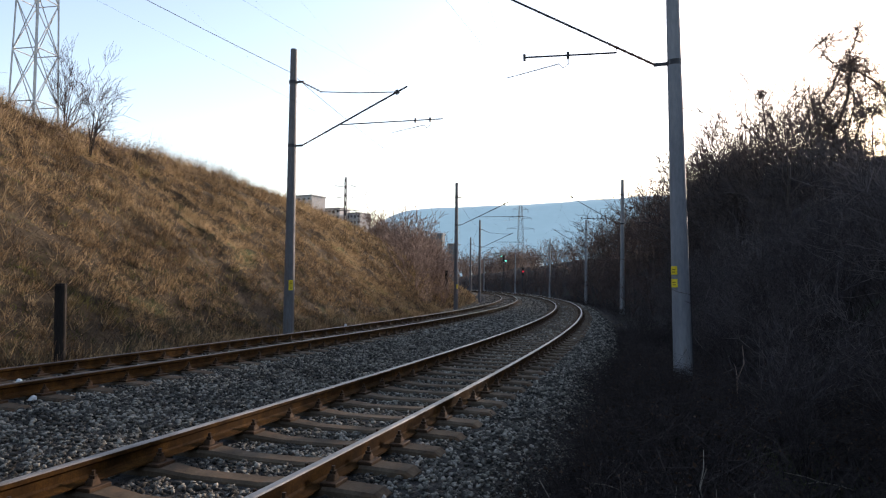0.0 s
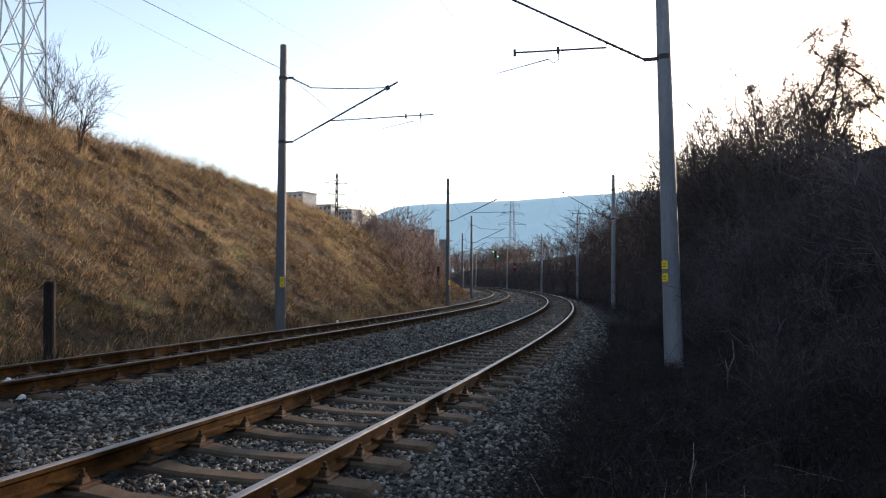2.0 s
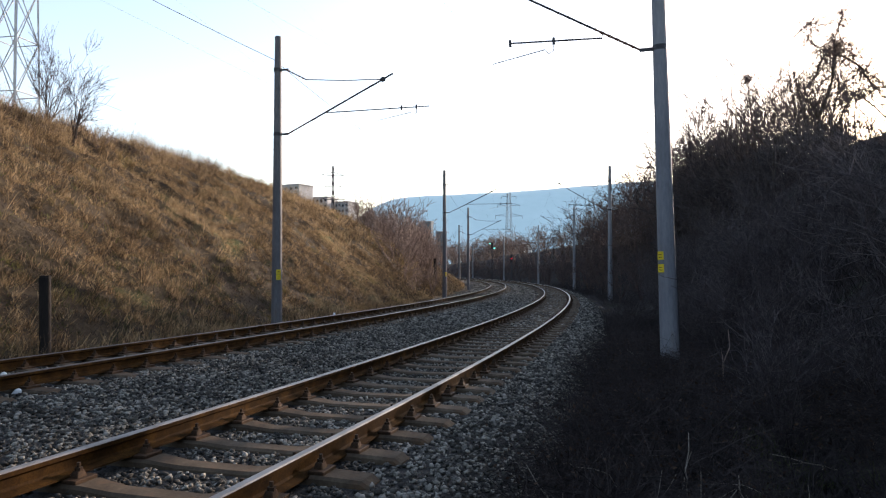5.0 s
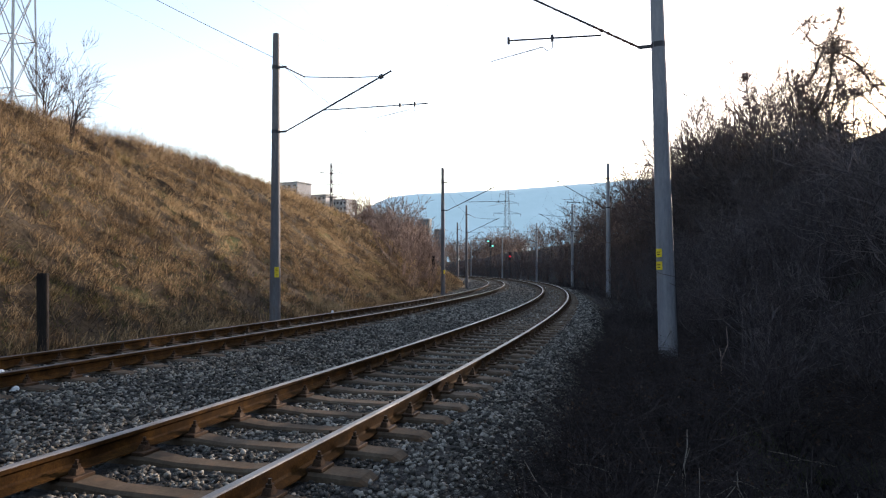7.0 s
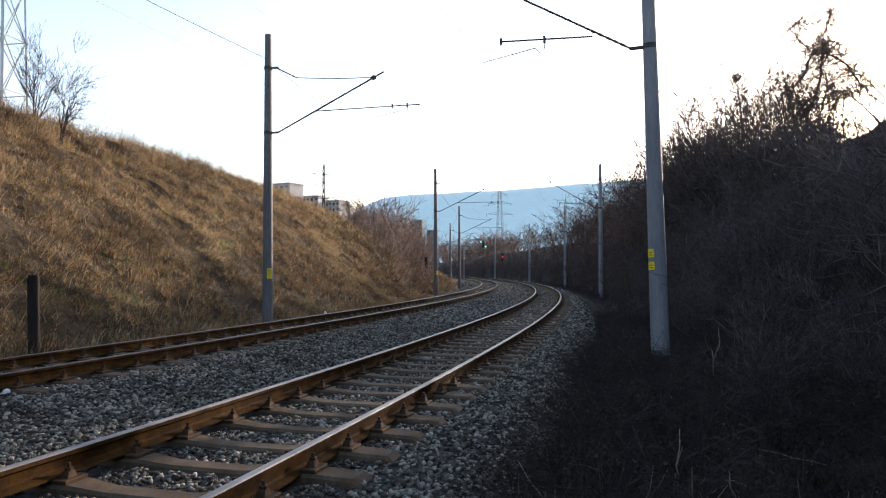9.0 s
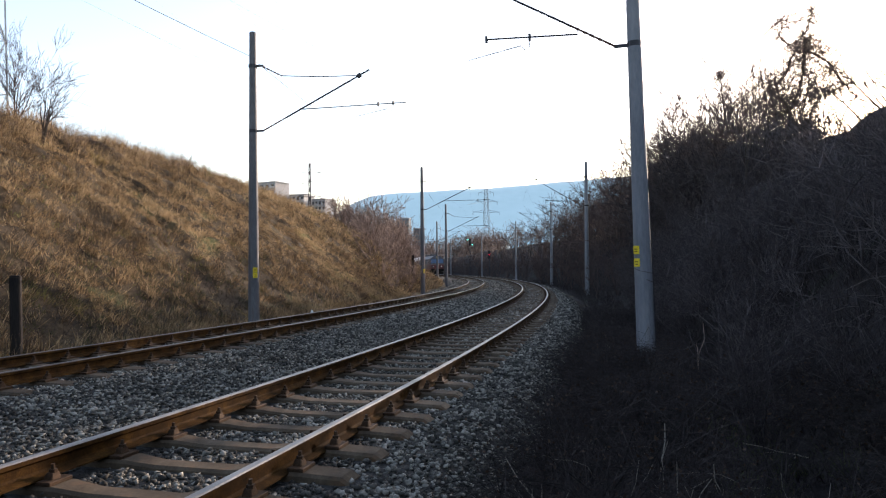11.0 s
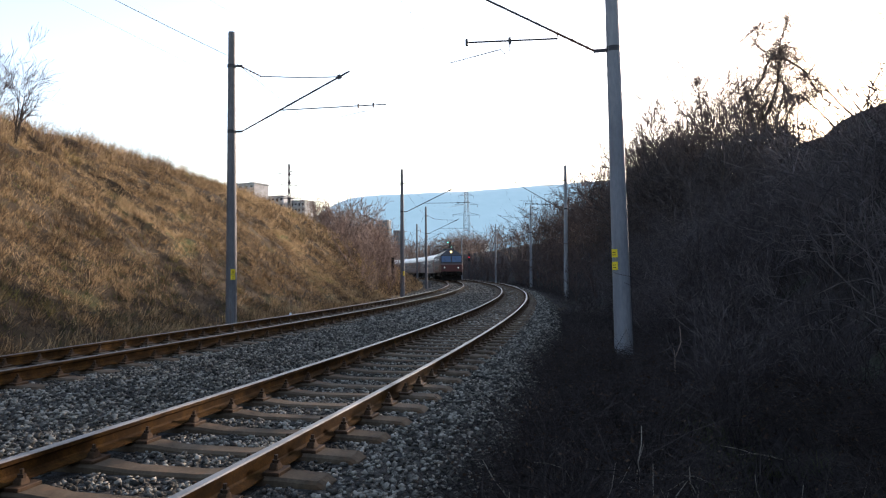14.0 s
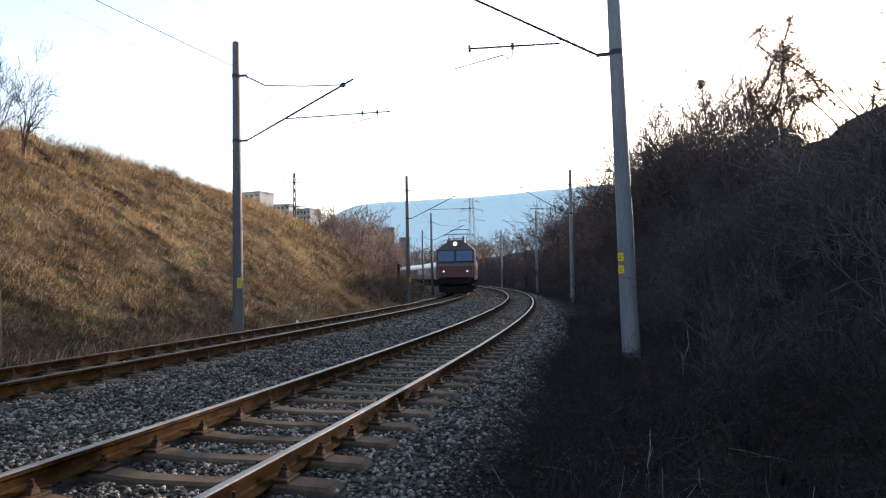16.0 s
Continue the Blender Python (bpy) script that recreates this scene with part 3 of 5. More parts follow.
for a, b_, top, d, turn, wall, label in ((492, 547, 326, 350, -28, CONCRETE, "pale grey panel block of flats behind the slope"), (552, 590, 348, 360, -20, CONCRETE, "grey concrete block of flats behind the slope"), (594, 627, 356, 365, -24, CONCRETE, "grey block of flats with a pale end wall"),
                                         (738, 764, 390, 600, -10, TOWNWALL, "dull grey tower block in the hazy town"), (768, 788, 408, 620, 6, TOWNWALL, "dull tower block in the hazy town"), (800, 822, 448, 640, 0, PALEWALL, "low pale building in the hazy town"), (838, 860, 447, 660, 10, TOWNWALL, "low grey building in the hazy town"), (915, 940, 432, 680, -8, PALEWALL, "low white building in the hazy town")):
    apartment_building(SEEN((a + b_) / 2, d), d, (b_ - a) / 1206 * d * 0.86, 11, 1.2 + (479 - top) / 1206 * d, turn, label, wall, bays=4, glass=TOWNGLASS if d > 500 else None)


def lattice_pylon(x, y, z, height, base, waist, arms, label, mat, panels=9, bar=0.06, turn=20):
    """Four tapering legs with crossed bracing and crossarms."""
    p = thing("lattice_pylon", label, "pylon", "power pylons", at=pose(x, y, z, 0, 0, turn))
    half = lambda h: (base + (waist - base) * min(1, h / height)) / 2
    corners = [(-1, -1), (1, -1), (1, 1), (-1, 1)]
    for cx, cy in corners:
        part("leg", Shape().tube([(cx * half(0), cy * half(0), 0), (cx * half(height), cy * half(height), height)], bar, 4), mat, p)
    hs = [height * (1 - (1 - i / panels) ** 1.15) for i in range(panels + 1)]
    for a in range(4):
        c0, c1 = corners[a], corners[(a + 1) % 4]
        for h0, h1 in zip(hs[:-1], hs[1:]):
            for u, v in ((c0, c1), (c1, c0)):
                part("brace", Shape().tube([(u[0] * half(h0), u[1] * half(h0), h0), (v[0] * half(h1), v[1] * half(h1), h1)], bar * 0.55, 4), mat, p)
            part("girt", Shape().tube([(c0[0] * half(h1), c0[1] * half(h1), h1), (c1[0] * half(h1), c1[1] * half(h1), h1)], bar * 0.5, 4), mat, p)
    for h, reach in arms:
        for sg in (-1, 1):
            am = Shape()
            for cy in (-1, 1):
                am.tube([(sg * half(h), cy * half(h), h), (sg * reach, 0, h + 0.2)], bar * 0.6, 4)
                am.tube([(sg * half(h), cy * half(h), h + height * 0.03), (sg * reach, 0, h + 0.2)], bar * 0.5, 4)
            part("crossarm", am, mat, p)
            part("insulator", Shape().tube([(sg * reach, 0, h + 0.2 - i * 0.2) for i in range(9)], [0.03 if i % 2 else 0.1 for i in range(9)], 6), PORCELAIN, p)
    return p


lattice_pylon(-25.8, 40.5, float(ground_at(-25.8, 40.5)[0]) - 0.3, 26, 1.95, 0.95, [(19, 4), (22, 3.4), (25, 2.8)], "galvanised lattice power pylon on top of the slope", GALV, 9, 0.07, turn=-11)
lattice_pylon(SEEN(898, 350), 350, -1, 43, 4.6, 1.4, [(31, 7.2), (36.5, 6), (41, 4)], "grey lattice power pylon beyond the bend", HAZESTEEL, 9, 0.075, turn=12)
lattice_pylon(SEEN(586, 240), 240, 0, 39, 1.1, 0.5, [(27, 4), (31.5, 3), (35.5, 4)], "slim lattice mast with crossarms behind the slope", DARKSTEEL, 12, 0.15, turn=15)

# faint conductors from the slope's pylon
for dx, h in ((-4, 19.0), (4, 19.0), (2.8, 25.0)):
    a = np.array([-25.6 + dx * 0.9, 40.5 + dx * 0.4, h + 9.5])
    wire("power_line", span(a, np.array([SEEN(898, 350) + dx, 350, 36 + (h - 19)]), 9.0, 24), 0.002, "thin power line from the lattice pylon", "power line")


# ---- signals, posts ----
GREENLAMP = material("green signal lens", [(0.0, 0.3, 0.2), (0.0, 0.35, 0.25)], 0.3, bump=0, emit=((0.15, 1.0, 0.75), 1.6))
REDLAMP = material("red signal lens", [(0.4, 0.0, 0.01), (0.45, 0.0, 0.01)], 0.3, bump=0, emit=((1.0, 0.04, 0.08), 0.45))


def signal(x, y, z, lens_z, lamp, lenses, label):
    sg = thing("railway_signal", label, "signal", at=pose(x, y, z, 0, 0, 4))
    part("post", Shape().tube([(0, 0, 0), (0, 0, lens_z + 0.7)], [0.08, 0.06], 8), DARKSTEEL, sg)
    part("head", Shape().box((0, -0.1, lens_z), (0.42, 0.2, 1.5), bevel=0.05), BLACK, sg, "black signal head")
    for dx, dz in lenses:
        part("lens", Shape().tube([(dx, -0.2, lens_z + dz), (dx, -0.26, lens_z + dz)], [0.15, 0.14], 12), lamp, sg)
        part("hood", Shape().tube([(dx, -0.2, lens_z + dz + 0.14), (dx, -0.45, lens_z + dz + 0.17)], [0.1, 0.08], 6), BLACK, sg)
    part("ladder", Shape().tube([(0.2, 0.1, 0), (0.2, 0.1, lens_z)], 0.02, 4).tube([(-0.2, 0.1, 0), (-0.2, 0.1, lens_z)], 0.02, 4), DARKSTEEL, sg)
    return sg


GSX, GSY = SEEN(868, 150), 150
gz = float(ground_at(GSX, GSY)[0])
signal(GSX, GSY, gz, 7.0 - gz, GREENLAMP, [(-0.5, 0.55), (0.5, -0.5)], "black railway signal showing green beside the track")
RSX, RSY = SEEN(902, 124), 124
gz = float(ground_at(RSX, RSY)[0])
signal(RSX, RSY, gz, 3.7 - gz, REDLAMP, [(0, 0)], "railway signal showing red beside the track")


def old_post(x, y, w, h, label):
    z = float(ground_at(x, y)[0])
    po = thing("old_post", label, "post", at=pose(x, y, z - 0.2, 1.0, -0.8, 14))
    part("shaft", Shape().box((0, 0, h / 2 + 0.1), (w, w * 0.8, h + 0.2), bevel=0.02), OLDWOOD, po)
    part("cap", Shape().box((0, 0, h + 0.21), (w * 0.96, w * 0.76, 0.03), bevel=0.012), OLDWOOD, po)
    return po


old_post(-7.86, 13.45, 0.19, 1.64, "dark weathered timber post beside the rusty track")
old_post(SEEN(767, 58), 58, 0.24, 2.0, "dark timber post at the foot of the shrubs")
wx, wy = SEEN(588, 21.5), 21.5
wz = float(on_line(nearest([[wx, wy]])[0][0], -6.0, -0.09)[2])
mk = thing("marker_stone", "small white-painted marker stone beside the rail", "marker stone", at=pose(wx, wy, wz, 4, 3, 20))
part("stone", Shape().box((0, 0, 0.07), (0.1, 0.09, 0.2), taper=0.7, bevel=0.015), WHITE, mk)


# ---- vegetation ----
def sprout(rng, height, stems, spread, levels=3, kids=5, r0=0.03, bend=0.25, lift=0.25, thin=0.55, wide=1.0, least=0.006):
    """Segments of a bare shrub or tree: start, end and both radii."""
    seg = []

    def limb(p, d, length, r, level):
        n = (4, 3, 3, 2)[min(level, 3)]
        pts = [p]
        for i in range(n):
            d = d + rng.normal(0, bend, 3) * (0.6 if level == 0 else 1)
            d[2] += lift * 0.3
            d = d / np.linalg.norm(d)
            q = pts[-1] + d * length / n
            ra, rb = r * (1 - 0.75 * i / n), r * (1 - 0.75 * (i + 1) / n)
            seg.append((*pts[-1], *q, max(ra, least), max(rb, least * 0.8)))
            pts.append(q)
            if level < levels:
                for _ in range(rng.poisson(kids / n)):
                    side = rng.normal(0, 1, 3)
                    side -= d * side.dot(d)
                    side /= np.linalg.norm(side) + 1e-9
                    dd = d * rng.uniform(0.4, 1.0) + side * rng.uniform(0.5, 1.1) * wide
                    dd[2] += lift * 0.5
                    limb(q, dd / np.linalg.norm(dd), length * rng.uniform(0.38, 0.7), rb * thin + 0.001, level + 1)

    for _ in range(stems):
        a = rng.uniform(0, 2 * math.pi)
        t = spread * rng.uniform(0.2, 1.0)
        d = np.array([math.cos(a) * t, math.sin(a) * t, 1.0])
        base = np.array([math.cos(a), math.sin(a), 0]) * rng.uniform(0, 0.04) * spread
        base[2] = -0.15
        limb(base, d / np.linalg.norm(d), height * rng.uniform(0.6, 0.95), r0 * rng.uniform(0.6, 1), 0)
    return np.array(seg)


def prisms(seg):
    """Three-sided tapering prisms for segments, as arrays."""
    a, b, ra, rb = seg[:, :3], seg[:, 3:6], seg[:, 6], seg[:, 7]
    t = b - a
    t = t / (np.linalg.norm(t, axis=1)[:, None] + 1e-9)
    ref = np.where(np.abs(t[:, 2:3]) > 0.8, np.array([[1.0, 0, 0]]), np.array([[0, 0, 1.0]]))
    u = np.cross(t, ref)
    u /= np.linalg.norm(u, axis=1)[:, None]
    w = np.cross(t, u)
    vs = []
    for p, r in ((a, ra), (b, rb)):
        for k in range(3):
            g = 2 * math.pi * k / 3
            vs.append(p + r[:, None] * (math.cos(g) * u + math.sin(g) * w))
    v = np.stack(vs, 1).reshape(-1, 3)
    o = np.arange(len(seg))[:, None] * 6
    tri = np.array([[0, 1, 4], [0, 4, 3], [1, 2, 5], [1, 5, 4], [2, 0, 3], [2, 3, 5]])
    return v, (o[:, None] + tri[None]).reshape(-1, 3)


def shrub_mesh(name, seed, mat, **kw):
    """Meshes of a shrub's stems and of its twiggy crown."""
    seg = sprout(np.random.RandomState(seed), **kw)
    thick = seg[:, 6] > kw["least"] * 1.05
    return raw_mesh("trunk", *prisms(seg[thick]), mat), raw_mesh("crown", *prisms(seg[~thick]), mat)


def shrub_pose(x, y, size):
    z = float(ground_at(x, y)[0])
    return Matrix.Translation((x, y, z)) @ Matrix.Rotation(random.uniform(0, 6.28), 4, "Z") @ Matrix.Rotation(random.uniform(-0.15, 0.15), 4, "X") @ Matrix.Scale(size, 4)


def scatter_shrubs(meshes, spots, label, group, name="shrub"):
    for i, (x, y, size) in enumerate(spots):
        ob = thing(name, label, "shrub", group, at=shrub_pose(x, y, size))
        for me in meshes[i % len(meshes)]:
            part(me.name.split(".")[0], me, None, ob)


def thicket(kinds, spots, mat, label):
    """Far shrubs that nobody could count, as one mesh."""
    vs, fs, n = [], [], 0
    for i, (x, y, size) in enumerate(spots):
        v, f = kinds[i % len(kinds)]
        m = np.array(shrub_pose(x, y, size))
        vs.append(v @ m[:3, :3].T + m[:3, 3])
        fs.append(f + n)
        n += len(v)
    tagged(new("far_thicket", raw_mesh("far_thicket", np.concatenate(vs), np.concatenate(fs), mat)), label, "thicket", kind="stuff")


def bare_tree(x, y, height, stems, spread, seed, label, mat=DARKTWIG, kids=6, levels=3, r0=0.07, wide=1.0, least=0.012, bend=0.13, lift=0.2):
    rng = np.random.RandomState(seed)
    seg = sprout(rng, height, stems, spread, levels, kids, r0, bend=bend, lift=lift, wide=wide, least=least, thin=0.68)
    seg[:, :6] *= height / seg[:, [2, 5]].max()
    thick = np.maximum(seg[:, 6], seg[:, 7]) > max(r0 * 0.32, least * 1.1)
    t = thing("tree", label, "tree", "bare trees", at=pose(x, y, float(ground_at(x, y)[0])))
    part("trunk", raw_mesh("trunk", *prisms(seg[thick]), BARK), BARK, t)
    part("crown", raw_mesh("crown", *prisms(seg[~thick]), mat), mat, t)
    return t


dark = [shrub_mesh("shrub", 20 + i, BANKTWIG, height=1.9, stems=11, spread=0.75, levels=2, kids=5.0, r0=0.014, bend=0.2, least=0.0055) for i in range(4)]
brown = [shrub_mesh("shrub", 40 + i, TWIG, height=2.6, stems=9, spread=0.5, levels=2, kids=4.4, r0=0.024, bend=0.2, least=0.011) for i in range(4)]
sparse = [prisms(sprout(np.random.RandomState(60 + i), height=2.8, stems=5, spread=0.5, levels=2, kids=2.8, r0=0.045, bend=0.16, least=0.016)) for i in range(3)]
rs = np.random.RandomState(5)
spots = []
for s in np.arange(7, 52, 1.15):
    for u in (5.2, 6.6, 8.2, 10.0, 12.2):
        x, y, _ = on_line(s + rs.uniform(-.6, .6), u + rs.uniform(-0.6, 0.6))
        if rs.rand() < 0.82 and not (u > 9 and 784 + 1206 * x / y > 1470):
            spots.append((x, y, rs.uniform(0.75, 1.2) * (0.7 if u < 6 else 1)))
spots = spots[:118]
for s in np.arange(24, 48, 1.2):
    x, y, _ = on_line(s + rs.uniform(-.6, .6), rs.uniform(11.0, 14.0))
    if 784 + 1206 * x / y < 1440:
        spots.append((x, y, rs.uniform(1.1, 1.45)))
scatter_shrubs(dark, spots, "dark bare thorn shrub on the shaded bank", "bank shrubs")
spots = []
for s in np.arange(44, 190, 2.6):
    for u in (4.9, 7.5, 11.5):
        x, y, _ = on_line(s + rs.uniform(-1, 1), u + rs.uniform(-1, 1))
        spots.append((x, y, rs.uniform(0.9, 1.5)))
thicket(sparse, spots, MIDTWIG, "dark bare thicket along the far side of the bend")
spots = []
for s in np.arange(40, 100, 2.0):
    for u in (-9.6, -11.5, -14.0, -17.5):
        if rs.rand() < smooth_step(38, 56, s) * 0.95 and (u > -12 or s > 60):
            x, y, _ = on_line(s + rs.uniform(-1, 1), u + rs.uniform(-1, 1))
            if 784 + 1206 * x / y > 764:
                continue
            spots.append((x, y, rs.uniform(0.8, 1.6) * (0.6 if u > -10 else 1)))
scatter_shrubs(brown, spots[:92], "brown bare shrub at the foot of the slope", "slope shrubs")
spots = []
for s in np.arange(100, 260, 3.2):
    for u in (-11, -15, -22):
        x, y, _ = on_line(s + rs.uniform(-1, 1), u + rs.uniform(-1, 1))
        if s < 175 and 784 + 1206 * x / y > 762:
            continue
        spots.append((x, y, rs.uniform(1.2, 2.0)))
thicket(sparse, spots, TWIG, "brown bare thicket inside the bend")

spots = []
while len(spots) < 120:
    d = rs.uniform(190, 290)
    x = SEEN(rs.uniform(762, 925), d)
    if abs(nearest([[x, d]])[1][0]) > 8:
        spots.append((x, d, rs.uniform(1.6, 2.7)))
thicket(sparse, spots, TWIG, "dull brown bare wood closing the valley behind the bend")

# bare bushes on the left crest, trees on the bank
bare_tree(SEEN(120, 27.2), 27.2, 4.1, 3, 0.42, 71, "bare multi-stemmed bush on the grassy crest", BANKTWIG, kids=4.9, r0=0.07, wide=0.8, least=0.0068, bend=0.09, lift=0.2)
bare_tree(-20.0, 34.0, 5.8, 5, 0.36, 72, "bare grey bush beside the lattice pylon", MIDTWIG, kids=4.9, r0=0.06, wide=0.6, least=0.0068, bend=0.08, lift=0.3)
rt = np.random.RandomState(8)
# bearing, distance along the view and top of each tree
tops = [(1135, 300), (1170, 285), (1205, 255), (1232, 228), (1262, 212), (1290, 180), (1325, 122), (1350, 118), (1375, 122), (1402, 95), (1430, 118), (1452, 135), (1545, 200)]
for i, (px, top) in enumerate(tops):
    for k, (extra, drop) in enumerate(((0.0, 0), (3.0, 32))):
        px_ = px + (0, 15)[k] + rt.uniform(-3, 3)
        d = float(np.interp(px_, [1135, 1250, 1345, 1440, 1560, 1770], [58, 44, 36, 31, 25, 19])) + extra
        x = SEEN(px_, d)
        h = 1.23 + (479 - top - drop) / 1206 * d - float(ground_at(x, d)[0])
        if h > 1.2 and not (k and px > 1300):
            h *= 1.2 if k == 0 else 1.1
            bare_tree(x, d, h, 4 if k else 3, 0.42, 90 + i * 3 + k, "dark bare tree on top of the overgrown bank", DARKTWIG, kids=4.8, r0=0.085, wide=0.75, least=0.0105 * d / 30, bend=0.07)


def ivy_tree(x, y, label):
    """A tall bare tree, its head matted with hanging creeper, one long limb drooping to its right."""
    rng = np.random.RandomState(417)
    z = float(ground_at(x, y)[0])
    t = thing("tree", label, "tree", "bare trees", at=pose(x, y, z))
    k = y / 1206
    place = lambda px, py, dy=0.0: np.array([SEEN(px, y) - x, dy, 1.23 + (479 - py) * k - z])
    limbs = [([(1458, 270), (1462, 200), (1468, 140), (1480, 92), (1488, 70)], 0.1, 0.04), ([(1449, 270), (1447, 200), (1440, 150), (1452, 105), (1466, 80)], 0.075, 0.03),
             ([(1476, 275), (1480, 210), (1482, 150), (1490, 100)], 0.07, 0.03), ([(1490, 270), (1496, 220), (1494, 180), (1505, 150)], 0.05, 0.016), ([(1425, 275), (1420, 210), (1408, 160), (1390, 118)], 0.055, 0.014),
             ([(1480, 92), (1500, 96), (1520, 122), (1548, 150), (1575, 182)], 0.06, 0.03), ([(1510, 104), (1540, 128), (1570, 142)], 0.03, 0.014), ([(1466, 82), (1448, 60), (1436, 44), (1420, 46)], 0.028, 0.01),
             ([(1484, 75), (1478, 55), (1484, 36), (1486, 16)], 0.02, 0.008), ([(1488, 170), (1515, 160), (1540, 165), (1566, 152)], 0.035, 0.012), ([(1447, 190), (1425, 170), (1408, 140)], 0.03, 0.01), ([(1462, 200), (1490, 178), (1512, 172)], 0.03, 0.01)]
    wood, twigs = [], []
    for pts, ra, rb in limbs:
        P = np.array([place(px, py, rng.uniform(-0.6, 0.6)) for px, py in pts])
        q = np.linspace(0, len(P) - 1, (len(P) - 1) * 4 + 1)
        P = np.stack([np.interp(q, np.arange(len(P)), P[:, i]) for i in range(3)], 1)
        P[1:-1] += rng.normal(0, 0.045, P[1:-1].shape)
        R = np.linspace(ra, rb, len(P))
        wood += [(*P[i], *P[i + 1], R[i], R[i + 1]) for i in range(len(P) - 1)]
        for i in range(2, len(P)):
            for _ in range(rng.poisson(9.0)):
                p = P[i] + (P[i - 1] - P[i]) * rng.rand()
                d = rng.normal(0, 1, 3) + (0, 0, 0.25)
                d /= np.linalg.norm(d)
                ln = rng.uniform(0.25, 1.15)
                for j in range(3):
                    e = p + d * ln / 3
                    twigs.append((*p, *e, 0.014 - 0.003 * j, 0.011 - 0.003 * j))
                    for _ in range(rng.poisson(1.3)):
                        f = d + rng.normal(0, 0.7, 3)
                        g = e + f / np.linalg.norm(f) * rng.uniform(0.12, 0.4)
                        twigs.append((*e, *g, 0.008, 0.005))
                    p, d = e, d + rng.normal(0, 0.22, 3)
                    d /= np.linalg.norm(d)
    mat = []
    for cx, cy, wx, wz, n in ((1488, 80, 24, 11, 420), (1514, 88, 10, 10, 110), (1520, 126, 16, 8, 90), (1545, 148, 16, 9, 80), (1462, 108, 16, 18, 150), (1450, 140, 18, 18, 120), (1424, 56, 9, 7, 24)):
        for _ in range(n):
            p = place(cx + rng.normal(0, wx * 0.6), cy + rng.normal(0, wz * 0.6), rng.normal(0, 0.35))
            d = rng.normal(0, 0.5, 3) - (0, 0, 0.5)
            e = p + d / np.linalg.norm(d) * rng.uniform(0.15, 0.5)
            mat.append((*p, *e, 0.008, 0.004))
    part("trunk", raw_mesh("trunk", *prisms(np.array(wood)), BARK), BARK, t)
    part("crown", raw_mesh("crown", *prisms(np.array(twigs)), DARKTWIG), DARKTWIG, t)
    part("creeper", raw_mesh("creeper", *prisms(np.array(mat)), TWIG), TWIG, t, "matted grey creeper hanging from the limbs")
    return t


ivy_tree(SEEN(1462, 30.0), 30.0, "tall dark bare tree matted with creeper on the bank")
for i, (px, top) in enumerate(((1414, 108), (1440, 112), (1476, 118), (1500, 140), (1362, 118))):
    d = 29.5 + rt.uniform(-1.5, 2.5)
    x = SEEN(px, d)
    bare_tree(x, d, (1.23 + (479 - top) / 1206 * d - float(ground_at(x, d)[0])) * 1.05, 2, 0.12, 440 + i, "slender dark bare tree among others on the bank", DARKTWIG, kids=4.6, r0=0.085, wide=0.7, least=0.0085, bend=0.055, lift=0.3)
for i, (px, d, top) in enumerate(((1600, 26.5, 60), (1640, 25.0, 40))):
    x = SEEN(px, d)
    bare_tree(x, d, (1.23 + (479 - top) / 1206 * d - float(ground_at(x, d)[0])) * 1.1, 2, 0.7, 460 + i, "spreading dark bare tree leaning over the bank", DARKTWIG, kids=4.4, r0=0.08, wide=0.9, least=0.009, bend=0.09, lift=0.12)
for i, px in enumerate(np.linspace(1196, 1352, 11)):
    d = float(np.interp(px, [1135, 1250, 1345], [52, 42, 34])) + rt.uniform(-1.5, 1.5)
    top = float(np.interp(px, [1195, 1226, 1260, 1294, 1350], [242, 217, 194, 164, 126])) + rt.uniform(0, 26)
    x = SEEN(px, d)
    bare_tree(x, d, (1.23 + (479 - top) / 1206 * d - float(ground_at(x, d)[0])) * 1.05, 4, 0.38, 540 + i, "twiggy dark bare young tree on the bank's crest", DARKTWIG, kids=4.5, r0=0.08, wide=0.75, least=0.0105 * d / 30, bend=0.08, lift=0.22)
# low thorn shrubs closing the bank's skyline
for i, px in enumerate(np.linspace(1180, 1500, 24)):
    d = float(np.interp(px, [1135, 1250, 1345, 1440, 1560], [50, 40, 33, 29, 25])) + rt.uniform(-1, 1)
    top = float(np.interp(px, [1180, 1276, 1330, 1431, 1510], [284, 232, 234, 264, 270])) + rt.uniform(-12, 10)
    x = SEEN(px, d)
    h = 1.23 + (479 - top) / 1206 * d - float(ground_at(x, d)[0])
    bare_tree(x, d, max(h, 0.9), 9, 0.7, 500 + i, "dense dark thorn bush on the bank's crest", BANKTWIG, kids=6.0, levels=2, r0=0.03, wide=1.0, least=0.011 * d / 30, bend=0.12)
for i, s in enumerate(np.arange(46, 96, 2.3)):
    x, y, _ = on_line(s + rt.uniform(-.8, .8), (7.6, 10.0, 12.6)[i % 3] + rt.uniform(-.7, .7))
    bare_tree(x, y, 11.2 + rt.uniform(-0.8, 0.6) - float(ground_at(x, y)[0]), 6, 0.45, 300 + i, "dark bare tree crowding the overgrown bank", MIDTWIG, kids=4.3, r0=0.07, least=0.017)
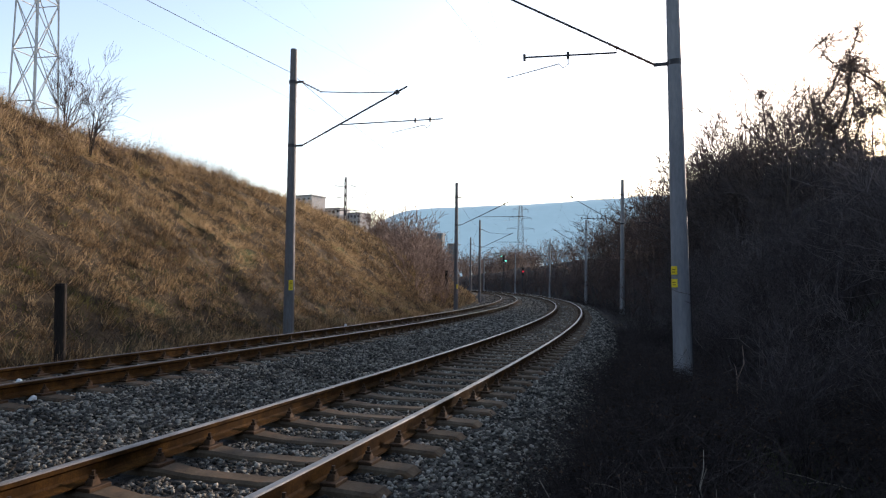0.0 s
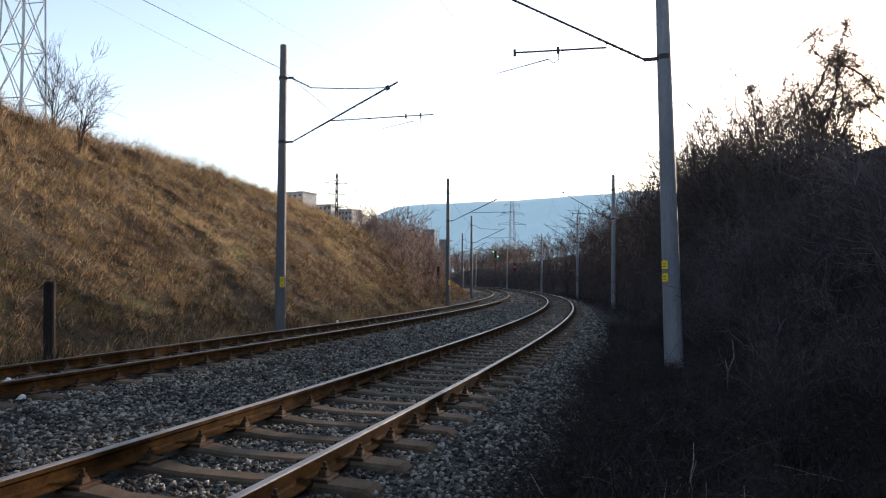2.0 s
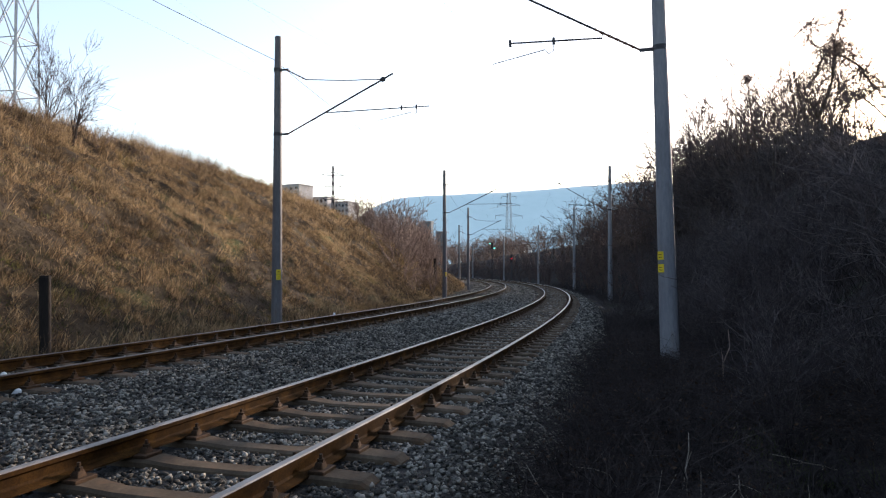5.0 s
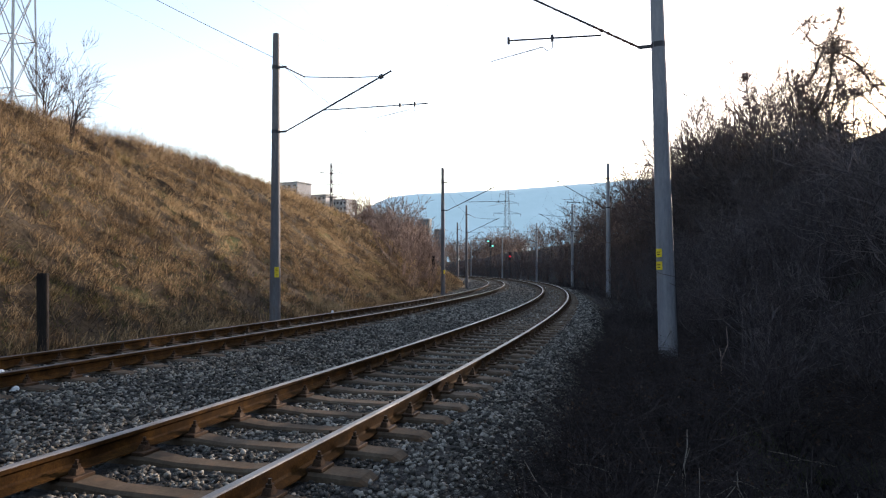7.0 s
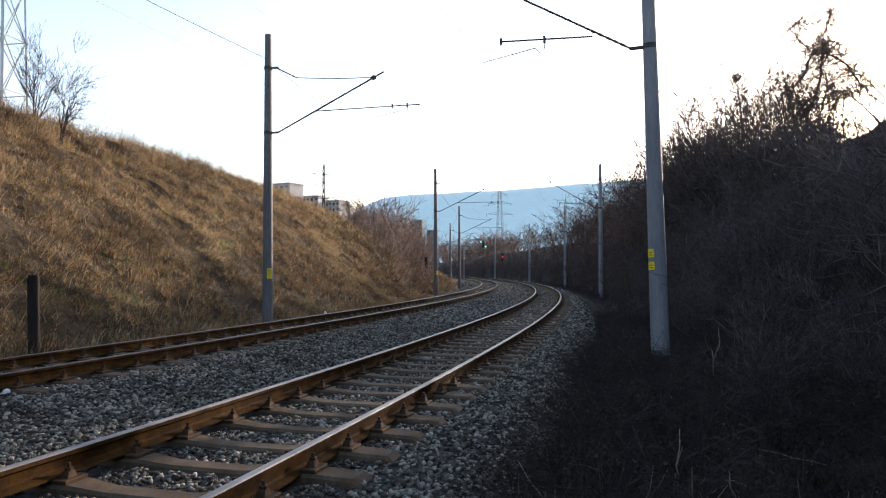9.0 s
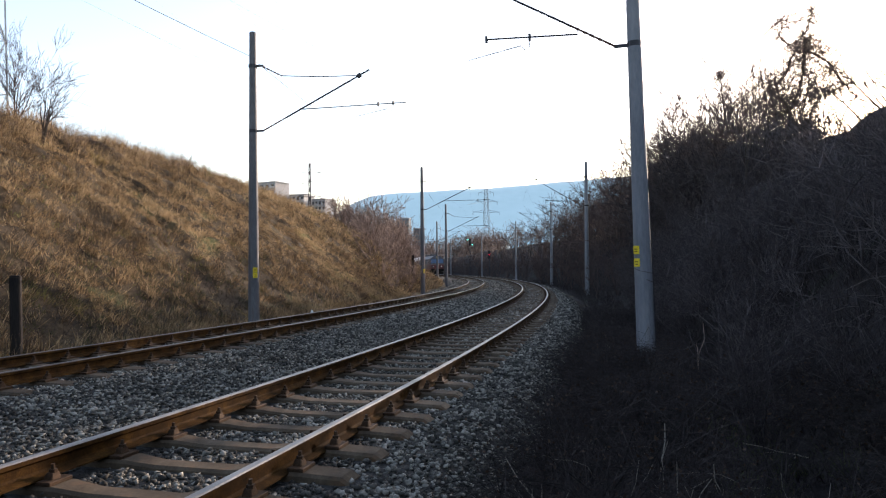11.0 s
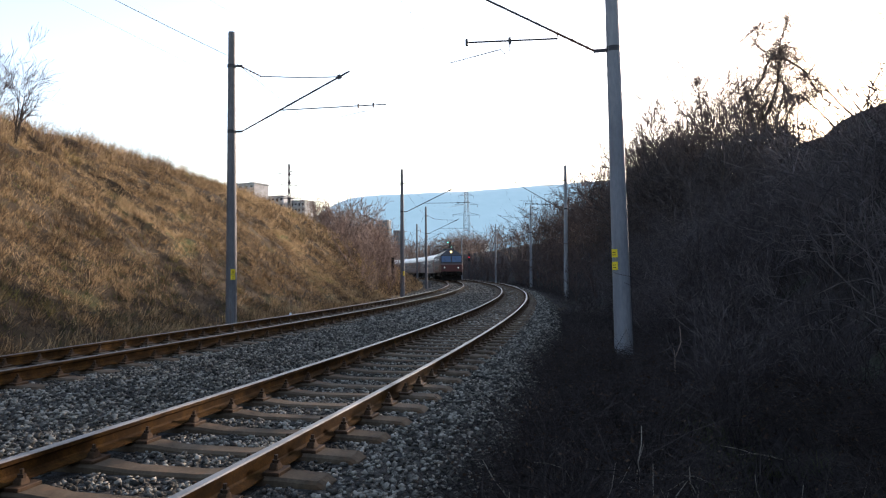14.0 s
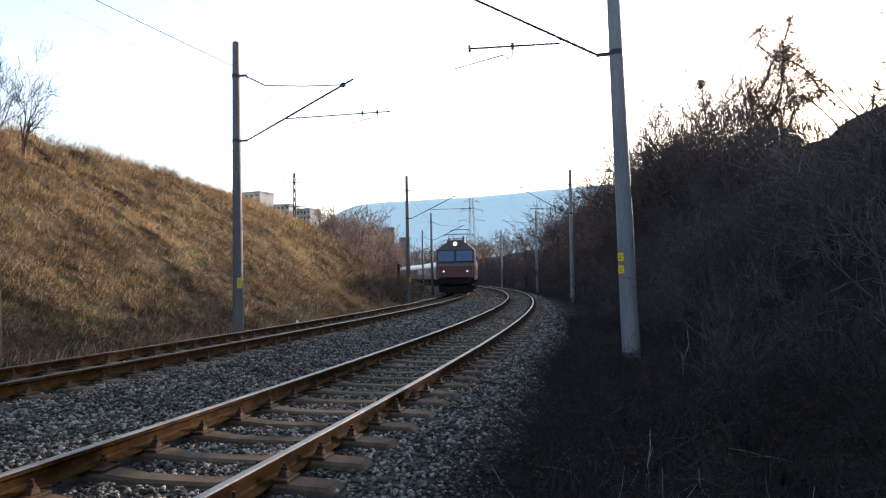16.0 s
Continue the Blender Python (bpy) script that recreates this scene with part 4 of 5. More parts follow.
for i, (px, d, h) in enumerate([(1110, 66, 5.4), (1090, 74, 5.2), (1060, 85, 6.6), (1030, 98, 7.0), (1000, 106, 6.6), (975, 116, 7.2), (950, 128, 7.2), (925, 140, 6.4), (1045, 92, 6.2)]):
    bare_tree(SEEN(px, d), d, h, 4, 0.5, 190 + i, "brown bare tree in the far thicket", TWIG, kids=4.2, r0=0.08, least=0.016)
for i, (px, d, top) in enumerate([(655, 66, 362), (682, 68, 356), (705, 66, 372), (730, 70, 378), (745, 74, 384), (640, 62, 385)]):
    x = SEEN(px, d)
    bare_tree(x, d, 1.23 + (479 - top) / 1206 * d - float(ground_at(x, d)[0]), 6, 0.45, 220 + i, "brown bare shrubby tree at the end of the slope", TWIG, kids=4.0, r0=0.05, least=0.012)

# magpie nest: a ball of sticks in a fork
rn = np.random.RandomState(3)
c = np.array([SEEN(1325, 37.5), 37.5, 1.23 + (479 - 136) / 1206 * 37.5])
foot_z = float(ground_at(c[0], c[1])[0])
tall = thing("tree", "slender dark bare tree bearing a stick nest", "tree", "bare trees", at=pose(c[0], c[1], foot_z))
rise = c[2] - foot_z
bend_x = (0.35, 0.2, 0.28, 0.1, 0.0)
stem = [np.array([bx, 0.0, rise * k]) for bx, k in zip(bend_x, (-0.03, 0.3, 0.6, 0.85, 0.99))]
part("trunk", Shape().tube(stem, [0.07, 0.055, 0.042, 0.03, 0.02], 6), BARK, tall)
forks = []
for k in range(26):
    at_ = stem[2] + (stem[4] - stem[2]) * rn.rand()
    out = at_ + np.array([rn.normal(0, 0.5), rn.normal(0, 0.5), rn.uniform(0.2, 0.8)])
    forks += [(*at_, *out, 0.02, 0.012), (*out, *(out + rn.normal(0, 0.25, 3) + np.array([0, 0, 0.15])), 0.012, 0.008)]
part("crown", raw_mesh("crown", *prisms(np.array(forks)), DARKTWIG), DARKTWIG, tall)
p = rn.normal(0, 1, (160, 3))
p = p / np.linalg.norm(p, axis=1)[:, None] * 0.24 * rn.uniform(0.5, 1, (160, 1))
q = p + rn.normal(0, 0.16, p.shape)
nest = new("bird_nest", raw_mesh("bird_nest", *prisms(np.concatenate([p + c, q + c, np.full((160, 2), 0.012)], 1)), DARKTWIG))
tagged(nest, "round stick nest in the top of a bare tree", "nest")

# dry grass on the slope: single blades in tufts
def blades(rng, x, y, z, length, width, lean, spread):
    n = len(x)
    a = rng.uniform(0, 2 * math.pi, n)
    d = np.stack([lean[:, 0] + rng.normal(0, spread, n), lean[:, 1] + rng.normal(0, spread, n), np.ones(n)], -1)
    d /= np.linalg.norm(d, axis=1)[:, None]
    base = np.stack([x, y, z], -1)
    w = np.stack([np.cos(a), np.sin(a), 0 * a], -1) * width[:, None]
    v = np.stack([base - w, base + w, base + d * length[:, None]], 1).reshape(-1, 3)
    return v, np.arange(3 * n).reshape(-1, 3)


def grass(name, seed, tufts, per, s_range, u_range, length, width, label, mat, power=1.0, spread=0.45, downhill=0.35, clump=0.07):
    rng = np.random.RandomState(seed)
    s = s_range[0] + (s_range[1] - s_range[0]) * rng.rand(tufts) ** power
    u = rng.uniform(*u_range, tufts)
    q = on_line(s, 0)
    n = side3(s)
    tx, ty = q[:, 0] + n[:, 0] * u, q[:, 1] + n[:, 1] * u
    keep = bumps(tx, ty, 1.1, 4.0) * 0.5 + bumps(tx, ty, 3.0, 9.0) * 0.5 + rng.normal(0, 0.3, tufts) > -0.42
    tx, ty, n = tx[keep], ty[keep], n[keep]
    m = len(tx)
    size = np.clip(rng.lognormal(0, 0.35, m), 0.4, 2.2)
    x = np.repeat(tx, per) + rng.normal(0, clump, m * per)
    y = np.repeat(ty, per) + rng.normal(0, clump, m * per)
    z = ground_at(x, y) - 0.02
    ln = np.repeat(size, per) * rng.uniform(*length, m * per)
    lean = np.repeat(n[:, :2], per, 0) * downhill * (1 if u_range[0] < 0 else -1)
    v, f = blades(rng, x, y, z, ln, rng.uniform(*width, m * per), lean, spread)
    ob = new(name, raw_mesh(name, v, f, mat))
    return tagged(ob, label, "grass", kind="stuff")


def tangle(name, seed, count, s_range, u_range, length, radius, label, mat, power=1.0):
    """Arching withered stems."""
    rng = np.random.RandomState(seed)
    s = s_range[0] + (s_range[1] - s_range[0]) * rng.rand(count) ** power
    u = rng.uniform(*u_range, count)
    q, n = on_line(s, 0), side3(s)
    p = np.stack([q[:, 0] + n[:, 0] * u, q[:, 1] + n[:, 1] * u], -1)
    p = np.concatenate([p, ground_at(p[:, 0], p[:, 1])[:, None] - 0.03], 1)
    a = rng.uniform(0, 2 * math.pi, count)
    h = np.stack([np.cos(a), np.sin(a), 0 * a], -1)
    ln = rng.uniform(*length, count)[:, None]
    up = np.array([0, 0, 1.0])
    rise = rng.uniform(0.3, 1.1, (count, 1))
    p1 = p + ln * 0.4 * (h * 0.5 + up * rise)
    p2 = p1 + ln * 0.35 * (h * 0.9 + up * rise * 0.5 + rng.normal(0, 0.25, (count, 3)))
    p3 = p2 + ln * 0.3 * (h - up * 0.25 + rng.normal(0, 0.3, (count, 3)))
    r = rng.uniform(*radius, count)[:, None]
    segs = np.concatenate([np.concatenate([a_, b_, r * k1, r * k2], 1) for a_, b_, k1, k2 in ((p, p1, 1, .8), (p1, p2, .8, .6), (p2, p3, .6, .3))])
    return tagged(new(name, raw_mesh(name, *prisms(segs), mat)), label, "undergrowth", kind="stuff")


grass("dry_grass", 11, 10500, 26, (4, 46), (-22, -8.3), (0.08, 0.24), (0.004, 0.009), "clumped dry brown grass covering the sunlit slope", DRYGRASS, 0.8, spread=0.8, downhill=0.45, clump=0.055)
grass("dry_grass", 12, 9000, 10, (44, 100), (-22, -8.3), (0.2, 0.5), (0.01, 0.022), "dry brown grass on the far slope", DRYGRASS)
grass("dry_weeds", 16, 2600, 18, (5, 70), (-21, -8.8), (0.16, 0.4), (0.005, 0.011), "clumps of taller brown weeds on the slope", DRYGRASS, spread=0.7, downhill=0.2)
grass("tussock_grass", 19, 1700, 50, (4, 48), (-21, -8.6), (0.14, 0.34), (0.004, 0.009), "drooping tussocks of dry grass on the slope", DRYGRASS, 0.9, spread=0.5, downhill=0.7, clump=0.09)
grass("tall_grass", 13, 2600, 14, (6, 75), (-25, -18), (0.35, 0.85), (0.004, 0.009), "tall pale feathery grass along the crest", DRYGRASS, spread=0.25)
grass("green_weed", 20, 420, 20, (6, 24), (-17, -9), (0.05, 0.12), (0.006, 0.014), "scattered yellow-green low weeds on the slope", MOSS, spread=1.2, clump=0.1)
tangle("slope_weeds", 27, 6500, (4, 60), (-20, -8.8), (0.15, 0.45), (0.003, 0.007), "dark withered weeds between the grass clumps", BRAMBLE)
grass("green_grass", 17, 900, 14, (5, 30), (-11.5, -8.2), (0.08, 0.22), (0.004, 0.009), "dull green grass clumps at the slope's foot", GREENBLADE, 0.9)
grass("green_grass", 18, 700, 16, (4.5, 12), (3.8, 5.0), (0.06, 0.16), (0.003, 0.007), "dull green grass in the hollow before the bank", GREENBLADE, spread=0.8)
grass("verge_grass", 14, 2600, 10, (1, 45), (-8.7, -7.5), (0.12, 0.35), (0.005, 0.012), "withered grass at the slope's foot beside the track", DRYGRASS, 0.8)


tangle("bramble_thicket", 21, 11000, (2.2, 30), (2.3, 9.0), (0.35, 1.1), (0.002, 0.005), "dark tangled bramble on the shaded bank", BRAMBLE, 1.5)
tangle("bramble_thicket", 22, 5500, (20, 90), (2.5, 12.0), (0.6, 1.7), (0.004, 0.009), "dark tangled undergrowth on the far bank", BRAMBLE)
# Weeds, thickened in a dark tone to stand in for the foot's shadow too.
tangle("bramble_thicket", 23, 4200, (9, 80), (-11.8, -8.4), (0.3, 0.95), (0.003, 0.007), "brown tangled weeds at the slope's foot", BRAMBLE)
# Grass in the dark BRAMBLE tone, so its shade is partly colour.
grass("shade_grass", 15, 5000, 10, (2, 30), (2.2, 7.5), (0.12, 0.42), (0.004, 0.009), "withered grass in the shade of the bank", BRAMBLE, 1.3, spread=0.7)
tangle("dead_stalks", 26, 1500, (17, 42), (-23, -18), (0.8, 1.7), (0.003, 0.0065), "fine pale brush along the crest of the slope", TWIG)
tangle("dead_stalks", 24, 260, (2.8, 7.0), (2.1, 5.2), (0.18, 0.5), (0.0018, 0.0035), "pale dead stalks sticking out of the verge", STRAW)
tangle("dead_stalks", 25, 260, (6, 60), (-20, -9), (0.4, 1.1), (0.004, 0.009), "pale dead stalks among the slope grass", DRYGRASS)


# ---- bramble heaps and broken stalks on the near verge ----
def bramble_heap_meshes(seed, canes=190, leaves=260):
    """Arching canes heaped into a low mound of about one metre, and the withered leaves on them."""
    rng = np.random.RandomState(seed)
    segs, lv = [], []
    for _ in range(canes):
        a, r = rng.uniform(0, 6.283), rng.uniform(0, 0.35)
        p = np.array([math.cos(a) * r, math.sin(a) * r, -0.05])
        b = a + rng.normal(0, 0.9)
        h = np.array([math.cos(b), math.sin(b), 0])
        ln, rise = rng.uniform(0.35, 0.85), rng.uniform(0.5, 1.3)
        rad = rng.uniform(0.0016, 0.0042)
        for j, (fwd, up) in enumerate(((0.35, rise), (0.7, rise * 0.6), (1.0, -0.1), (0.9, -0.7))):
            q = p + ln * 0.27 * (h * fwd + np.array([0, 0, up]) + rng.normal(0, 0.16, 3))
            segs.append((*p, *q, rad * (1 - 0.2 * j), rad * (0.8 - 0.2 * j)))
            if rng.rand() < 0.5:
                e = q + rng.normal(0, 0.09, 3)
                segs.append((*q, *e, rad * 0.5, rad * 0.3))
            p = q
    segs = np.array(segs)
    pick = segs[rng.randint(0, len(segs), leaves)]
    c = pick[:, 3:6] + rng.normal(0, 0.03, (leaves, 3))
    u, w = rng.normal(0, 1, (leaves, 3)), rng.normal(0, 1, (leaves, 3))
    u /= np.linalg.norm(u, axis=1)[:, None]
    w -= u * (u * w).sum(1)[:, None]
    w /= np.linalg.norm(w, axis=1)[:, None]
    sz = rng.uniform(0.006, 0.015, (leaves, 1))
    v = np.stack([c - u * sz * 1.4, c + w * sz * 0.7, c + u * sz * 1.4, c - w * sz * 0.7], 1).reshape(-1, 3)
    o = np.arange(leaves)[:, None] * 4
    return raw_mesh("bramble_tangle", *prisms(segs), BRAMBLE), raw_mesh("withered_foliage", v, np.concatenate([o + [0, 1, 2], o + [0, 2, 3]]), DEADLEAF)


heaps = [bramble_heap_meshes(700 + i) for i in range(5)]
rb = np.random.RandomState(12)
for i in range(84):
    s = 3.4 + 14 * (i / 84) ** 1.15 + rb.uniform(-0.2, 0.2)
    u = 2.72 + (0.0, 0.65, 1.25)[i % 3] + rb.uniform(-0.22, 0.22)
    if i % 3 == 2 and 6 < s < 10.5:
        u = 5.3 + rb.uniform(-0.2, 0.3)
    x, y, _ = on_line(s, u)
    if math.hypot(x, y) < 2.6:
        continue
    heap = thing("bramble_heap", "low heap of withered dark brown bramble on the verge", "bramble", "bramble heaps on the verge", at=shrub_pose(float(x), float(y), rb.uniform(0.8, 1.25) * (1.0 if s > 5 else 0.75)))
    for me in heaps[i % 5]:
        part(me.name.split(".")[0], me, None, heap)


def dead_stalk(x, y, length, lean, turn, radius, label, fork=True, seed=0, mat=STRAW):
    rng = np.random.RandomState(seed)
    st = thing("dead_stalk", label, "dead stalk", "broken stalks on the verge", at=pose(x, y, float(ground_at(x, y)[0]) - 0.03, 0, lean, turn))
    pts = [np.array([0, 0, 0.0])]
    for j in range(4):
        pts.append(pts[-1] + np.array([rng.normal(0, 0.05), rng.normal(0, 0.05), 0.25]) * length)
    part("stem", Shape().tube(pts, [radius, radius * 0.9, radius * 0.8, radius * 0.65, radius * 0.4], 5), mat, st)
    if fork:
        for j in (1, 2):
            e = pts[j] + np.array([rng.normal(0, 0.16), rng.normal(0, 0.12), 0.2]) * length
            part("side_shoot", Shape().tube([pts[j], (pts[j] + e) / 2 + rng.normal(0, 0.01, 3), e], [radius * 0.6, radius * 0.5, radius * 0.25], 4), mat, st)
    return st


rd = np.random.RandomState(45)
for i in range(34):
    px, d = rd.uniform(960, 1560), rd.uniform(3.9, 5.0)
    dead_stalk(SEEN(px, d), d, rd.uniform(0.3, 0.58), rd.uniform(-70, 70), rd.uniform(-50, 50), rd.uniform(0.003, 0.006), "pale broken dead stalk in the bramble", i % 2 == 0, i)
dead_stalk(SEEN(1272, 11.0), 11.0, 1.1, 5, 0, 0.014, "thin pale upright sapling stem before the bank", True, 91, TWIG)
dead_stalk(SEEN(1166, 13.0), 13.0, 0.9, -62, 10, 0.012, "pale dead branch leaning beside the mast", True, 92)
for i, (px, d) in enumerate(((1420, 7.2), (1480, 6.6), (1390, 8.4))):
    dead_stalk(SEEN(px, d), d, 0.8, (70, -72, 66)[i], 8 * i, 0.008, "pale fallen stick on the verge", True, 95 + i)
for i, (sx, sy) in enumerate(((-5.8, 9.3), (-4.85, 7.75), (-4.3, 12.0), (-4.8, 11.2))):
    (ss,), (su,) = nearest([[sx, sy]])
    mk = thing("pale_stone", "pale chalky stone lying on the trackbed", "stone", at=Matrix.Translation(on_line(ss, su, -0.085)) @ pose(0, 0, 0, 20 * i, 12, 50 * i))
    part("stone_body", Shape().box((0, 0, 0.02), (0.1, 0.075, 0.075), taper=0.65, bevel=0.015), WHITE, mk)
wx, wy = SEEN(513, 20.2), 20.2
wz = float(ground_at(wx, wy)[0])
mk = thing("pale_stone", "pale stone at the foot of the mast", "stone", at=pose(wx, wy, wz, 4, 3, 50))
part("stone_body", Shape().box((0, 0, 0.1), (0.26, 0.2, 0.26), taper=0.6, bevel=0.04), WHITE, mk)


# ---- ballast stones ----
ICO = np.array([(0, 1, 1.618), (0, -1, 1.618), (0, 1, -1.618), (0, -1, -1.618), (1, 1.618, 0), (-1, 1.618, 0), (1, -1.618, 0), (-1, -1.618, 0), (1.618, 0, 1), (-1.618, 0, 1), (1.618, 0, -1), (-1.618, 0, -1)]) / 1.9
ICO_F = np.array([(0, 1, 8), (0, 8, 4), (0, 4, 5), (0, 5, 9), (0, 9, 1), (1, 6, 8), (8, 6, 10), (8, 10, 4), (4, 10, 2), (4, 2, 5), (5, 2, 11), (5, 11, 9), (9, 11, 7), (9, 7, 1), (1, 7, 6), (3, 2, 10), (3, 10, 6), (3, 6, 7), (3, 7, 11), (3, 11, 2)])
OCT = np.array([(1, 0, 0), (-1, 0, 0), (0, 1, 0), (0, -1, 0), (0, 0, 1), (0, 0, -1)], float)
OCT_F = np.array([(0, 2, 4), (2, 1, 4), (1, 3, 4), (3, 0, 4), (2, 0, 5), (1, 2, 5), (3, 1, 5), (0, 3, 5)])
BED_U = [-7.9, -7.2, -6.2, -3.0, -2.2, -1.45, 1.5, 1.8, 2.5]
BED_Z = [-0.75, -0.22, -0.09, -0.09, -0.16, -0.225, -0.225, -0.24, -0.75]


def stones(seed, count, s_range, u_range, size, solid, faces, label, power=1.0):
    rng = np.random.RandomState(seed)
    s = s_range[0] + (s_range[1] - s_range[0]) * rng.rand(count) ** power
    u = rng.uniform(*u_range, count)
    ok = np.ones(count, bool)
    for off, first, d in ((0.0, 5.42, 0.1), (-SPACING, 5.2, 0.05)):
        near = np.abs((s - first + 0.3262) % 0.6524 - 0.3262) < 0.15
        ok &= ~(near & (np.abs(u - off) < 1.3) & (rng.rand(count) < (0.97 if off == 0 else 0.6)))
        for g in (-GAUGE, GAUGE):
            ok &= np.abs(u - off - g) > 0.11
    s, u = s[ok], u[ok]
    n = len(s)
    p, sd = on_line(s, 0), side3(s)
    p = p + sd * u[:, None]
    p[:, 2] += np.interp(u, BED_U, BED_Z) + rng.uniform(-0.012, 0.022, n)
    r = rng.uniform(*size, n)[:, None, None]
    v = solid[None] * rng.uniform(0.55, 1.3, (n, len(solid), 1)) * (rng.uniform(0.5, 1.35, (n, 1, 3)))
    a = rng.normal(0, 1, (n, 4))
    a /= np.linalg.norm(a, axis=1)[:, None]
    w, x, y, z = a.T
    R = np.stack([1 - 2 * (y * y + z * z), 2 * (x * y - z * w), 2 * (x * z + y * w), 2 * (x * y + z * w), 1 - 2 * (x * x + z * z), 2 * (y * z - x * w), 2 * (x * z - y * w), 2 * (y * z + x * w), 1 - 2 * (x * x + y * y)], -1).reshape(n, 3, 3)
    v = np.einsum("nij,nkj->nki", R, v) * r * np.array([1.0, 1.0, 0.72]) + p[:, None]
    f = (np.arange(n)[:, None, None] * len(solid) + faces[None]).reshape(-1, 3)
    return tagged(new("ballast_stones", raw_mesh("ballast_stones", v.reshape(-1, 3), f, STONE)), label, "ballast", kind="stuff")


stones(31, 27000, (2.6, 9), (-3.7, 2.4), (0.017, 0.03), ICO, ICO_F, "angular grey crushed stone between the rails", 1.1)
stones(36, 34000, (9, 20), (-3.7, 2.4), (0.023, 0.037), OCT, OCT_F, "grey crushed stone beside the near rails", 1.1)
stones(32, 20000, (20, 46), (-3.7, 2.4), (0.04, 0.065), OCT, OCT_F, "grey crushed stone along the bend", 1.2)
stones(34, 8000, (46, 95), (-7.0, 2.4), (0.06, 0.1), OCT, OCT_F, "grey crushed stone far along the bend", 1.2)
stones(35, 9000, (-8, 2.6), (-3.7, 2.4), (0.03, 0.05), OCT, OCT_F, "grey crushed stone under the near rails")
stones(33, 14000, (2, 40), (-7.4, -3.7), (0.025, 0.044), OCT, OCT_F, "grey crushed stone round the rusty track", 1.2)

# the nearest stones, loose on the bed
rk = np.random.RandomState(77)
loose = []
for i in range(10):
    sh = Shape().add(ICO * rk.uniform(0.6, 1.25, (12, 1)) * rk.uniform(0.6, 1.3, (1, 3)), ICO_F.tolist())
    loose.append(sh.mesh("stone", STONE))
n = 0
while n < 290:
    s, u = rk.uniform(3.6, 6.6), rk.uniform(-2.6, 2.0)
    if np.abs((s - 5.42 + 0.3262) % 0.6524 - 0.3262) < 0.17 and abs(u) < 1.3 or min(abs(u - GAUGE), abs(u + GAUGE)) < 0.13:
        continue
    z = float(np.interp(u, BED_U, BED_Z)) + 0.012
    part("stone", loose[n % 10], STONE, BED, at=Matrix.Translation(on_line(s, u, z)) @ pose(0, 0, 0, rk.uniform(0, 360), rk.uniform(0, 360), 0) @ Matrix.Scale(rk.uniform(0.02, 0.033), 4))
    n += 1


# ---- the train ----
LOCORED = material("dull red locomotive paint", [(0.055, 0.01, 0.01), (0.08, 0.014, 0.013), (0.1, 0.022, 0.02)], 0.45, scale=1.2, fine=14, bump=0.05, dist=0.004, spots=((0.05, 0.03, 0.028), 2.5, 0.62), gloss=0.4)
LOCODARK = material("sooty dark blue-grey paint", [(0.025, 0.027, 0.035), (0.04, 0.043, 0.055), (0.06, 0.062, 0.072)], 0.5, scale=1.5, fine=14, bump=0.05, dist=0.004, gloss=0.4)
BANDPAINT = material("faded cream band paint", [(0.1, 0.075, 0.075), (0.14, 0.105, 0.1), (0.18, 0.14, 0.13)], 0.5, scale=1.5, fine=14, bump=0.03, dist=0.004)
COACHSIDE = material("dusty grey coach paint", [(0.08, 0.06, 0.065), (0.11, 0.088, 0.09), (0.14, 0.115, 0.115)], 0.5, scale=0.8, fine=10, bump=0.04, dist=0.004, gloss=0.4)
COACHROOF = material("pale grey coach roof", [(0.45, 0.44, 0.43), (0.56, 0.55, 0.53), (0.64, 0.63, 0.61)], 0.4, scale=0.8, fine=10, bump=0.05, dist=0.005, gloss=0.4)
BOGIEMAT = material("grimy running gear", [(0.008, 0.007, 0.007), (0.016, 0.014, 0.012), (0.03, 0.024, 0.02)], 0.75, metal=0.3, scale=4, fine=30, bump=0.2, dist=0.01)
CABGLASS = material("blue tinted cab glass", [(0.05, 0.085, 0.15), (0.07, 0.115, 0.19)], 0.15, scale=1, fine=6, bump=0, gloss=0.4)
LAMPON = material("lit headlamp glass", [(0.5, 0.4, 0.2), (0.55, 0.42, 0.22)], 0.2, bump=0, emit=((1.0, 0.74, 0.3), 0.9))
LAMPLOW = material("dim marker lamp glass", [(0.9, 0.85, 0.7), (0.95, 0.9, 0.8)], 0.2, bump=0, emit=((1.0, 0.8, 0.6), 0.4))


